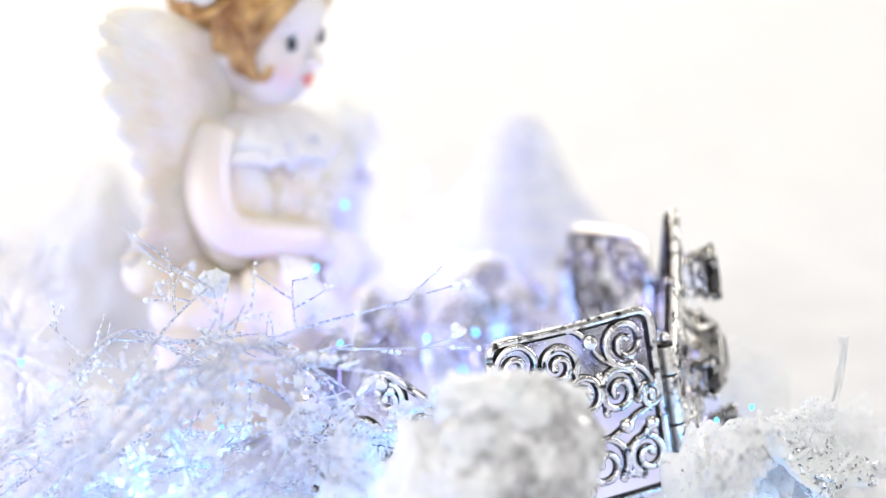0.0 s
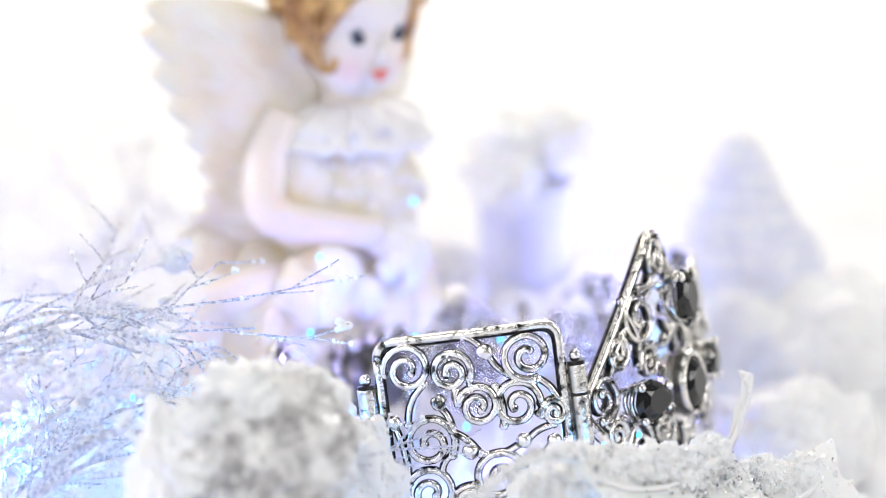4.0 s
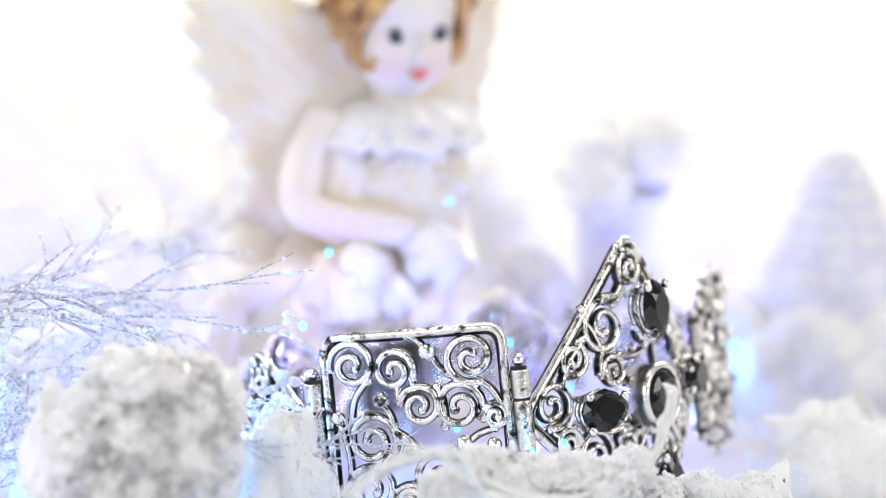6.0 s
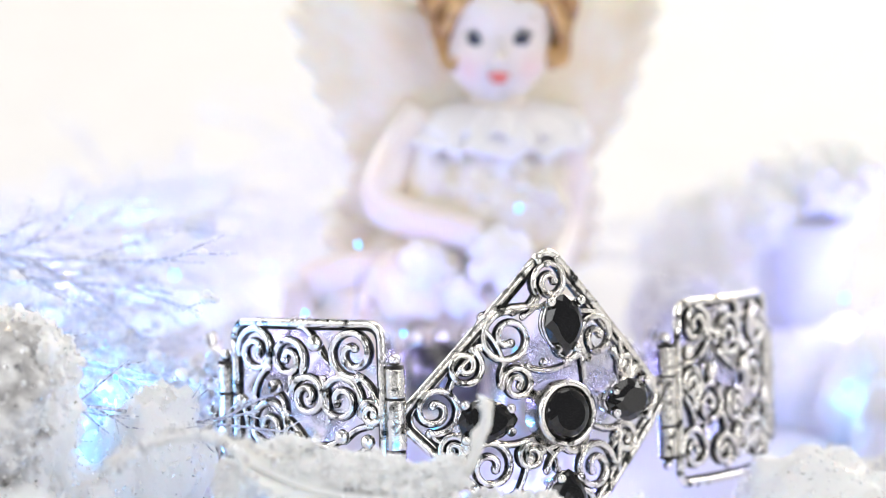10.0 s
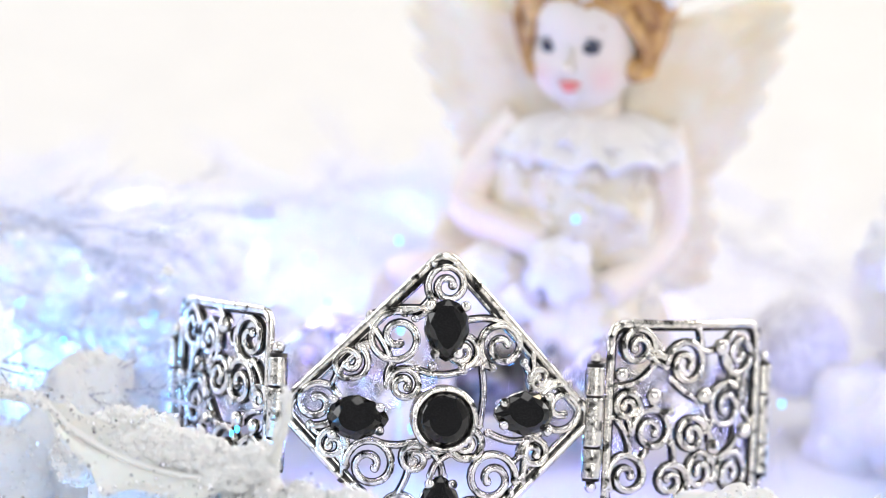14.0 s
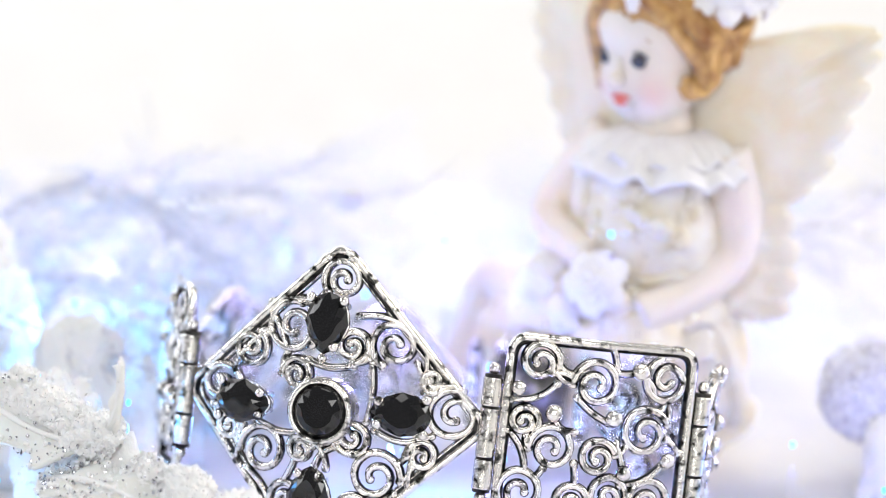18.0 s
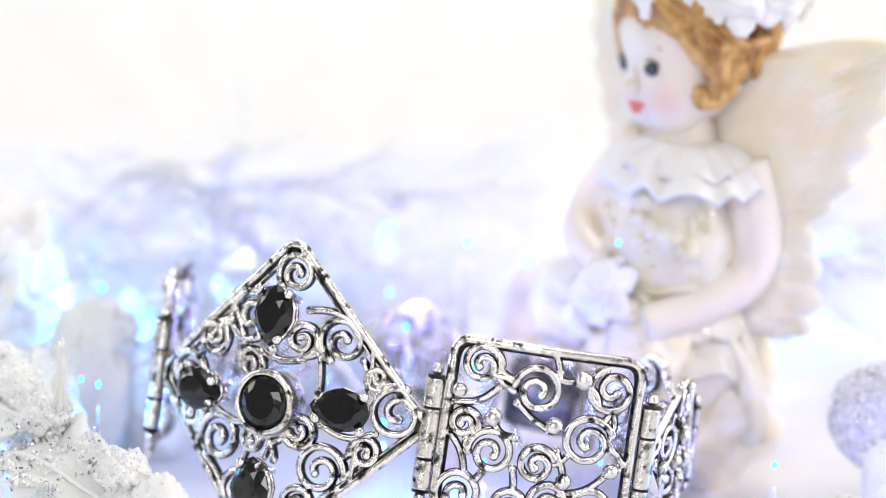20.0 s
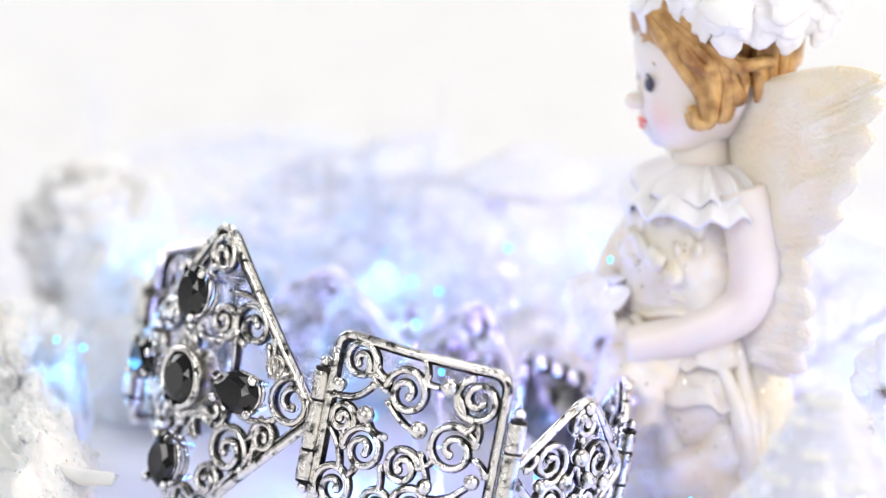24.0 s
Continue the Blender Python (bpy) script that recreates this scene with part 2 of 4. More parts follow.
def backdrop():
    bm = bmesh.new()
    rows, cols = 14, 64
    grid = []
    for i in range(rows):
        ring = []
        f = i / (rows - 1)
        for j in range(cols + 1):
            a = radians(-15 + 210 * j / cols)
            if f < 0.4:
                g = f / 0.4 * pi / 2
                r, z = 0.9 + 0.3 * sin(g), 0.3 * (1 - cos(g))
            else:
                r, z = 1.2, 0.3 + (f - 0.4) / 0.6 * 1.0
            ring.append(bm.verts.new((r * cos(a), r * sin(a), z)))
        grid.append(ring)
    for a, b in zip(grid, grid[1:]):
        for j in range(cols):
            bm.faces.new((a[j], a[j + 1], b[j + 1], b[j]))
    bmesh.ops.solidify(bm, geom=bm.faces[:], thickness=0.002)
    return tagged(part("backdrop", bm, PAPER), "seamless curved white paper backdrop", "backdrop", kind="structure")


table()
backdrop()


# ---- the bracelet: eight panels hinged in a ring, leaning back ----
def gem_mesh(name, outline, top, drop, table_scale=0.58):
    """A faceted stone: table, crown, girdle and pavilion, facing -y."""
    bm = bmesh.new()
    n = len(outline)
    cx, cz = sum(p[0] for p in outline) / n, sum(p[1] for p in outline) / n

    def ring(k, y, half=False):
        out = []
        for i in range(n):
            x, z = outline[i]
            if half:
                x, z = (x + outline[(i + 1) % n][0]) / 2, (z + outline[(i + 1) % n][1]) / 2
            out.append(bm.verts.new(((cx + (x - cx) * k) * MM, -y * MM, (cz + (z - cz) * k) * MM)))
        return out
    girdle, mid, tab = ring(1.0, 0.0), ring(0.84, top * 0.62, True), ring(table_scale, top)
    for i in range(n):
        j = (i + 1) % n
        bm.faces.new((girdle[i], girdle[j], mid[i]))
        bm.faces.new((mid[i], girdle[j], mid[j]))
        bm.faces.new((tab[j], tab[i], mid[i]))
        bm.faces.new((tab[j], mid[i], mid[j]))
    bm.faces.new(tab)
    tip = bm.verts.new((cx * MM, drop * MM, cz * MM))
    for i in range(n):
        bm.faces.new((girdle[(i + 1) % n], girdle[i], tip))
    bmesh.ops.recalc_face_normals(bm, faces=bm.faces[:])
    return part(name, bm, ONYX, smooth=False)


def pear(w, h, n=12):
    """Outline of a pear stone, its point towards -z."""
    out = []
    for i in range(n):
        a = tau * i / n
        k = 1.0 if sin(a) > 0 else 1.0 - 0.42 * (-sin(a)) ** 1.4
        out.append((w * cos(a) * k, h * sin(a)))
    return out


BOW = [0.0, 1.0, 0.0]


def bowed(p):
    """A point of the panel's plane carried out on to its bowed face."""
    p = Vector(p)
    u = p.x / MM / BOW[1]
    p.y -= (BOW[0] * (1 - abs(u) ** 1.3) + BOW[2]) * MM
    return p


def bow_turn(u):
    return math.degrees(math.atan(1.2 * BOW[0] / BOW[1] * max(-1.0, min(1.0, 2 * u / BOW[1]))))


def barrel(bm, z0, z1, r):
    tube(bm, [(0, 0, z0 * MM), (0, 0, (z0 + 0.15) * MM), (0, 0, (z1 - 0.15) * MM), (0, 0, z1 * MM)], r * MM, 14)


def hinge(parent, x, y, rz, top=5.2, bottom=-6.0, r=0.95):
    """A knuckle hinge: three barrels on a pin that ends in small balls."""
    bm = bmesh.new()
    tube(bm, [(0, 0, (bottom - 0.2) * MM), (0, 0, (top + 0.2) * MM)], r * 0.9 * MM, 12)
    pin = part("hinge_pin", bm, DARK_SILVER, parent)
    pin.matrix_basis = pose(x * MM, y * MM, 0, 0, 0, rz)
    cuts = (top, top - (top - bottom) * 0.27, top - (top - bottom) * 0.72, bottom)
    for a, b in zip(cuts, cuts[1:]):
        bm = bmesh.new()
        barrel(bm, b + 0.14, a - 0.14, r)
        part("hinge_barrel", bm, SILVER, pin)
    for z in (top + 0.75, bottom - 0.75):
        bm = bmesh.new()
        blob(bm, (0, 0, z * MM), [0.62 * MM] * 3, seg=12, rows=8)
        part("pin_ball", bm, SILVER, pin)
    return pin


def outline_wire(corners, rounding):
    """A closed wire outline in the x-z plane with rounded corners."""
    pts, n = [], len(corners)
    for i in range(n):
        p, a, b = (Vector((c[0], 0, c[1])) for c in (corners[i], corners[i - 1], corners[(i + 1) % n]))
        r = rounding[i]
        da, db = (a - p).normalized(), (b - p).normalized()
        for k in range(7):
            f = k / 6
            q = (p + da * r) * (1 - f) ** 2 + p * 2 * f * (1 - f) + (p + db * r) * f * f
            pts.append(q * MM)
    pts.append(pts[0].copy())
    fine = []
    for p, q in zip(pts, pts[1:]):
        n = max(1, int((q - p).length / (1.2 * MM)))
        fine += [bowed(p.lerp(q, k / n)) for k in range(n)]
    fine.append(bowed(pts[-1]))
    return fine


def scale_in(corners, k):
    return [(x * k, z * k) for x, z in corners]


def scroll(panel, u, w, r, start, way, wire=0.34, turns=1.25, back=1.25):
    """One open wire scroll whose outer loop almost closes on itself."""
    bm = bmesh.new()
    pts = [p * MM for p in spiral((u, w), r, turns, radians(start), way, 24, 0.24)]
    for k in range(1, 10):
        a = radians(start) + way * k * 0.24
        pts.append(Vector(((u + r * 1.02 * cos(a)) * MM, 0, (w + r * 1.02 * sin(a)) * MM)))
    seed = noise.noise(Vector((u, w, r)))
    for i, p in enumerate(pts):
        p.y = bowed(p).y + 0.16 * MM * noise.noise(Vector((u + i * 0.15, w, seed)))
    crest = [p - Vector((0, 0.12 * MM, 0)) for p in pts]
    tube(bm, crest, wire * 0.95 * MM, 9, (1.0, 1.12))
    tube(bm, [p + Vector((0, 0.56 * MM, 0)) for p in pts], wire * 0.8 * MM, 7)
    blob(bm, pts[0], [wire * 1.45 * MM] * 3, seg=9, rows=6)
    blob(bm, pts[-1], [wire * 1.5 * MM, wire * 1.2 * MM, wire * 1.5 * MM], seg=9, rows=6)
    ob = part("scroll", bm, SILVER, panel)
    # Added dark tube behind, wider than the crest, so it shows as dark edges.
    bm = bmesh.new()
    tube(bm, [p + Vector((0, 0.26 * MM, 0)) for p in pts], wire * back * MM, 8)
    part("scroll_edging", bm, DARK_SILVER, ob)
    return ob


def link(panel, p, q, lift=0.1, wire=0.32):
    bm = bmesh.new()
    pts = [bowed(v * MM) for v in bend(p, q, lift)]
    tube(bm, [v - Vector((0, 0.12 * MM, 0)) for v in pts], wire * 0.8 * MM, 8)
    tube(bm, [v + Vector((0, 0.56 * MM, 0)) for v in pts], wire * 0.8 * MM, 7)
    for v in (pts[0], pts[-1]):
        blob(bm, v, [wire * 1.5 * MM, wire * 1.1 * MM, wire * 1.4 * MM], seg=8, rows=5)
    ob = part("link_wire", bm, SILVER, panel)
    # Same added dark tube, edging the link wire.
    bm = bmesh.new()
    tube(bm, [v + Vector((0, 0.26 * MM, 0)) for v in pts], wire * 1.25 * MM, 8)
    part("wire_edging", bm, DARK_SILVER, ob)
    return ob


def tie_scrolls(panel, scrolls, wire=0.3):
    """Short soldered wires from each scroll's free end to the nearest other scroll."""
    for i, (u, w, r, start, way) in enumerate(scrolls):
        a = radians(start) + way * 2.16
        end = Vector((u + r * cos(a), w + r * sin(a)))
        best = None
        for k, (u2, w2, r2, *_) in enumerate(scrolls):
            if k != i:
                d = end - Vector((u2, w2))
                gap = abs(d.length - r2)
                if best is None or gap < best[0]:
                    best = gap, Vector((u2, w2)) + d.normalized() * r2
        if 0.3 < best[0] < 3.2:
            link(panel, tuple(end), tuple(best[1]), 0.14 * way, wire)


def bead(panel, u, w, r=0.75):
    bm = bmesh.new()
    blob(bm, bowed((u * MM, -0.35 * MM, w * MM)), [r * MM] * 3, seg=14, rows=10)
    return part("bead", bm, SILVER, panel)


def panel_frame(bracelet, corners, rounding, wire=0.55, name="panel", double=True, dark=True):
    """The outer wire of a panel, an added dark wire edging it from behind and, on the great panel, a second bright wire
    inside it.
    """
    bm = bmesh.new()
    tube(bm, outline_wire(corners, rounding), wire * MM, 10)
    ob = part(name, bm, FRAME_SILVER, bracelet)
    reach = max(max(abs(x), abs(z)) for x, z in corners)
    inner = scale_in(corners, 1 - 2.3 * wire / reach)
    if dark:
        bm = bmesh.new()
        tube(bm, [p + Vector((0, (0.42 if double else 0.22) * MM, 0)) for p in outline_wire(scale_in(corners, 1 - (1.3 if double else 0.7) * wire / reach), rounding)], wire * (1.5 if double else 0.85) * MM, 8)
        part("frame_edging", bm, DARK_SILVER, ob)
    if double:
        bm = bmesh.new()
        tube(bm, [p + Vector((0, 0.12 * MM, 0)) for p in outline_wire(inner, rounding)], wire * 0.5 * MM, 8)
        part("inner_wire", bm, SILVER, ob)
    return ob


def prong(bm, p, q):
    a, b = Vector(p) * MM, Vector(q) * MM
    tube(bm, [a, a.lerp(b, 0.6), b], 0.36 * MM, 7)
    blob(bm, b, [0.52 * MM] * 3, seg=8, rows=6)


def pear_stone(panel, u, w, spin, size=1.07):
    """A pear stone in a four-prong basket, raised on the panel."""
    c = bowed((u * MM, -2.9 * MM, w * MM))
    m = pose(*c, 0, 0, bow_turn(u)) @ pose(0, 0, 0, 0, spin, 0)
    st = gem_mesh("stone", pear(2.05 * size, 2.85 * size), 0.95, 1.5)
    st.parent, st.matrix_basis = panel, m
    st["label"] = "faceted black pear-shaped stone"
    bm = bmesh.new()
    ringpts = [Vector((x * 0.86, 0.75, z * 0.86)) * MM for x, z in pear(2.05 * size, 2.85 * size, 18)]
    tube(bm, ringpts + [ringpts[0]], 0.28 * MM, 7)
    ringpts = [Vector((x * 0.7, 1.9, z * 0.7)) * MM for x, z in pear(2.05 * size, 2.85 * size, 18)]
    tube(bm, ringpts + [ringpts[0]], 0.28 * MM, 7)
    for sx, sz in ((1.45, 2.05), (-1.45, 2.05), (0.95, -1.9), (-0.95, -1.9)):
        prong(bm, (sx * 0.72 * size, 2.9, sz * 0.72 * size), (sx * 1.08 * size, -0.45, sz * 1.08 * size))
    part("basket", bm, SILVER, st, "silver prong basket")


def round_stone(panel, u, w, r=2.75):
    st = gem_mesh("stone", [(r * cos(tau * i / 14), r * sin(tau * i / 14)) for i in range(14)], 0.9, 1.4)
    st.parent, st.matrix_basis = panel, pose(*bowed((u * MM, -2.6 * MM, w * MM)))
    st["label"] = "round faceted black centre stone"
    bm = bmesh.new()
    prof = ((1.0, 2.7), (1.16, 2.6), (1.2, 0.2), (1.17, -0.35), (1.04, -0.5), (0.96, -0.25), (0.98, 0.6))
    rings = []
    for k, y in prof:
        rings.append([bm.verts.new((r * k * cos(tau * i / 32) * MM, y * MM, r * k * sin(tau * i / 32) * MM)) for i in range(32)])
    for a, b in zip(rings, rings[1:]):
        for i in range(32):
            bm.faces.new((a[i], a[(i + 1) % 32], b[(i + 1) % 32], b[i]))
    bmesh.ops.recalc_face_normals(bm, faces=bm.faces[:])
    part("bezel", bm, SILVER, st, "raised silver bezel cup")


def between(a, b):
    """The pose of a panel between two hinge points, facing outwards."""
    d = Vector((b[0] - a[0], b[1] - a[1], 0))
    return pose((a[0] + b[0]) / 2 * MM, (a[1] + b[1]) / 2 * MM, 0, 0, 0, math.degrees(math.atan2(d.y, d.x))), d.length


def great_diamond(bracelet, a, b):
    m, width = between(a, b)
    h = width / 2 - 0.7
    BOW[:] = 3.0, h, 0.0
    p = panel_frame(bracelet, [(0, 16.1), (h, 0.6), (h, -0.8), (0, -16.0), (-h, -0.8), (-h, 0.6)], [2.0, 0.5, 0.5, 2.0, 0.5, 0.5], 0.42, "diamond_panel")
    p.matrix_basis = m
    scrolls = ((0.3, 12.5, 1.9, 100, 1), (-4.3, 7.3, 2.5, 200, -1), (1.9, 6.2, 1.6, 40, -1), (6.0, 6.7, 2.2, 120, 1), (-8.8, 4.7, 1.75, -60, 1), (-11.8, 0.6, 2.2, 20, -1),
              (-3.5, 2.7, 1.55, 60, 1), (12.3, 0.7, 2.4, 200, -1), (2.8, -2.7, 1.6, -30, -1), (5.5, -6.2, 2.35, 120, -1), (-6.5, -5.2, 2.3, 60, 1), (-2.2, -4.4, 1.3, 160, -1),
              (0.0, -12.7, 1.9, -90, -1), (-3.3, -9.6, 1.7, 120, 1), (3.4, -9.8, 1.6, 60, -1), (9.6, -3.7, 1.4, 60, 1), (-10.2, -3.4, 1.4, 120, -1), (9.9, 3.7, 1.1, 220, 1))
    for s in scrolls:
        scroll(p, *s)
    tie_scrolls(p, scrolls)
    for l in (((-7.0, 9.4), (-1.8, 10.2), 0.06), ((2.2, 9.2), (7.2, 8.6), 0.10), ((9.1, 6.6), (9.2, 2.6), 0.03), ((3.9, 5.2), (4.0, -1.0), 0.06), ((-7.2, 8.7), (-4.6, 3.2), 0.10), ((-2.4, 4.3), (2.2, 4.3), -0.10),
              ((-9.3, -2.0), (-9.2, -6.6), 0.03), ((-7.6, -2.3), (-1.6, -2.6), -0.12), ((-2.8, -3.0), (-3.8, -8.0), 0.10), ((9.0, -2.0), (8.7, -6.9), -0.03), ((4.9, -1.7), (10.4, -1.6), -0.16),
              ((2.6, -4.2), (4.0, -4.3), 0.12), ((-1.4, -3.2), (0.6, -6.0), 0.14), ((1.2, -3.8), (-0.6, -6.0), -0.14), ((-10.4, 2.3), (-7.2, 6.3), 0.1), ((10.6, 2.6), (8.3, 5.2), 0.08),
              ((-7.9, -7.2), (-4.7, -10.8), 0.08), ((7.4, -7.6), (4.8, -10.9), -0.08)):
        link(p, *l)
    for q in ((0, 8.4, 0), (8.0, 0.5, 90), (0, -8.6, 180), (-8.1, -0.4, -90)):
        pear_stone(p, *q)
    round_stone(p, 0.2, -0.2)
    for q in ((-1.1, 14.6, 0.35), (1.0, 14.7, 0.35), (-0.2, 14.2, 0.3), (-0.9, 4.7, 0.5)):
        bead(p, *q)
    return p


def square_panel(bracelet, a, b, scrolls, beads, links, bow, out):
    m, width = between(a, b)
    h = width / 2 - 1.35
    BOW[:] = bow, h, out
    p = panel_frame(bracelet, [(-h, 9.2), (h, 9.2), (h, -9.2), (-h, -9.2)], [1.7, 1.7, 1.3, 1.3], 0.46, "square_panel", False)
    p.matrix_basis = m
    for s in scrolls:
        scroll(p, *s)
    tie_scrolls(p, scrolls)
    for q in beads:
        bead(p, *q)
    for l in links:
        link(p, *l)
    return p


def small_diamond(bracelet, a, b, flip=1):
    m, width = between(a, b)
    h = width / 2 - 0.8
    BOW[:] = 1.0, h, 0.0
    p = panel_frame(bracelet, [(0, 8.0), (h, 0.5), (h, -0.5), (0, -8.0), (-h, -0.5), (-h, 0.5)], [2.4, 0.4, 0.4, 2.4, 0.4, 0.4], 0.46, "small_diamond_panel", False, False)
    p.matrix_basis = m
    for s in ((0.2, 4.9, 1.5, 90, flip), (-3.6, 1.0, 2.0, 30, -1), (3.6, 1.0, 2.0, 150, 1), (-2.6, -2.8, 1.6, 120, 1), (2.6, -2.8, 1.6, 60, -1), (0, -5.6, 1.1, 90, flip)):
        scroll(p, *s, wire=0.34)
    for l in (((0.2, 3.3), (0.0, 1.6), 0.1), ((0.0, 1.4), (-1.6, -1.4), 0.1), ((0.0, 1.4), (1.6, -1.4), -0.1), ((-5.4, 1.4), (-6.4, 0.2), 0.1), ((5.4, 1.4), (6.4, 0.2), 0.1)):
        link(p, *l)
    for q in ((0, 1.6, 0.95), (-1.6, -0.8, 0.9), (1.7, -0.7, 0.9), (0, 6.6, 0.7), (-0.7, 5.6, 0.5), (0.8, 5.7, 0.5), (0, -2.6, 0.8), (-4.8, -1.2, 0.7), (4.8, -1.2, 0.7)):
        bead(p, *q)
    return p


def clasp(bracelet, a, b):
    m, width = between(a, b)
    bm = bmesh.new()
    bmesh.ops.create_cube(bm, size=1.0)
    bmesh.ops.scale(bm, vec=(width * 0.62 * MM, 2.6 * MM, 7.0 * MM), verts=bm.verts[:])
    bmesh.ops.bevel(bm, geom=bm.edges[:], offset=0.5 * MM, segments=2, affect="EDGES")
    p = part("clasp_box", bm, CLASP, bracelet, "oxidised silver box clasp")
    p.matrix_basis = m
    for x in (-3.2, 0.0, 3.2):
        bm = bmesh.new()
        barrel(bm, -3.6, 3.6, 0.85)
        r = part("clasp_rib", bm, SILVER, p)
        r.matrix_basis = pose(x * MM, -1.5 * MM, 0)
        bm = bmesh.new()
        blob(bm, (0, 0, 0), [1.0 * MM] * 3, seg=14, rows=10)
        part("clasp_ball", bm, SILVER, p).matrix_basis = pose(x * MM, 0, 4.3 * MM)
    bm = bmesh.new()
    pts = [Vector((3.6 * cos(tau * i / 24), -0.4 - 1.2 * sin(pi * i / 24), -3.0 + 3.4 * sin(tau * i / 24))) * MM for i in range(25)]
    tube(bm, pts, 0.3 * MM, 8)
    part("safety_loop", bm, SILVER, p)
    return p


def bracelet():
    top = empty("bracelet", pose(0, 0, 10.9 * MM, -10.2, -2.0, 0))
    tagged(top, "silver filigree bracelet with black stones, standing in the snow", "bracelet")
    j = [(-21.7, -17.0), (-6.0, -30.1), (22.4, -17.1), (35.6, -0.8), (26.0, 13.6), (9.0, 14.8), (-3.5, 11.2), (-21.8, 2.4)]
    for i, (x, y) in enumerate(j):
        a, b = Vector(j[i - 1]), Vector(j[(i + 1) % 8])
        rz = math.degrees(math.atan2(b.y - a.y, b.x - a.x))
        big = i in (0, 1, 2, 3)
        hinge(top, x, y, rz, 5.0 if big else 3.6, -6.2 if big else -3.8, 0.98 if big else 0.8)
    left = ((-6.2, 6.3, 2.2, 60, 1), (-1.9, 5.6, 1.9, 100, -1), (5.7, 6.3, 2.3, 160, 1), (0.3, 2.0, 1.9, 40, 1), (4.2, 1.7, 2.2, 120, -1), (-4.7, -1.1, 2.4, 90, -1), (7.6, 0.5, 1.2, 60, 1),
            (-5.2, -6.0, 2.3, 60, 1), (1.6, -5.2, 2.5, 80, -1), (6.6, -5.3, 2.0, 120, 1), (-1.4, -7.4, 1.2, 30, 1))
    beads = ((1.6, 7.3, 0.85), (-3.4, 2.9, 0.85), (-7.9, 1.4, 0.7), (-0.9, -2.2, 0.85), (4.4, -1.8, 0.8), (7.3, -2.2, 0.75))
    links = (((-0.4, 9.0), (1.3, 7.6), 0.1), ((1.8, 7.0), (4.2, 4.4), -0.10), ((-3.4, 2.4), (-2.4, 0.2), 0.1), ((-2.4, -0.2), (0.0, -2.6), 0.08), ((-7.9, 0.8), (-7.2, -4.8), 0.06), ((-4.6, 4.8), (-6.6, 1.0), -0.12),
             ((4.4, -2.2), (7.4, -0.7), 0.1), ((2.2, 3.8), (2.6, -0.2), 0.08), ((6.4, 4.0), (8.2, 1.6), 0.1), ((0.6, -2.8), (4.2, -2.0), -0.1), ((4.0, -4.2), (7.2, -2.4), -0.1), ((-2.9, -6.2), (-0.8, -5.6), 0.1))
    square_panel(top, j[0], j[1], left, beads, links, 0.7, 0.2)
    great_diamond(top, j[1], j[2])
    right = ((-6.2, 6.9, 1.8, 120, -1), (-0.7, 5.2, 2.2, 60, 1), (6.5, 6.2, 2.1, -120, -1), (-7.2, 1.0, 1.4, 90, -1), (-4.4, -1.4, 2.1, 60, 1), (0.3, -1.9, 1.7, 140, -1), (4.9, 0.9, 2.3, 150, -1),
             (-6.9, -5.9, 2.1, 90, 1), (-2.0, -6.4, 1.7, 60, -1), (1.6, -5.6, 1.9, 100, -1), (5.9, -5.9, 2.1, 60, 1))
    beads = ((-8.1, 4.2, 0.75), (-4.5, 2.1, 0.9), (1.4, 2.1, 0.9), (3.6, 6.9, 0.9), (3.0, -3.1, 0.8), (7.4, -1.6, 0.8))
    links = (((0.6, 9.0), (1.2, 7.2), 0.05), ((3.2, 6.7), (1.2, 6.6), 0.08), ((4.0, 6.4), (5.4, 4.4), 0.16), ((-8.6, 3.0), (-4.4, 5.0), -0.14), ((-4.5, 1.8), (-2.2, 0.4), -0.2), ((-2.4, 3.8), (1.0, 1.6), -0.06),
             ((1.9, -0.3), (3.0, -3.0), 0.04), ((7.0, -2.1), (2.8, -4.4), 0.12), ((-2.0, -2.6), (-1.7, -4.8), 0.04), ((-8.6, 0.0), (-6.6, -3.8), 0.10), ((-4.9, 6.0), (-2.8, 5.6), 0.1), ((6.6, 4.1), (6.0, 3.0), 0.1), ((7.2, 0.4), (8.4, -0.8), 0.1),
             ((-4.9, -3.4), (-5.6, -4.4), 0.05))
    square_panel(top, j[2], j[3], right, beads, links, 1.3, 0.6)
    small_diamond(top, j[3], j[4])
    small_diamond(top, j[4], j[5], -1)
    clasp(top, j[5], j[6])
    small_diamond(top, j[6], j[7])
    small_diamond(top, j[7], j[0], -1)
    return top


bracelet()


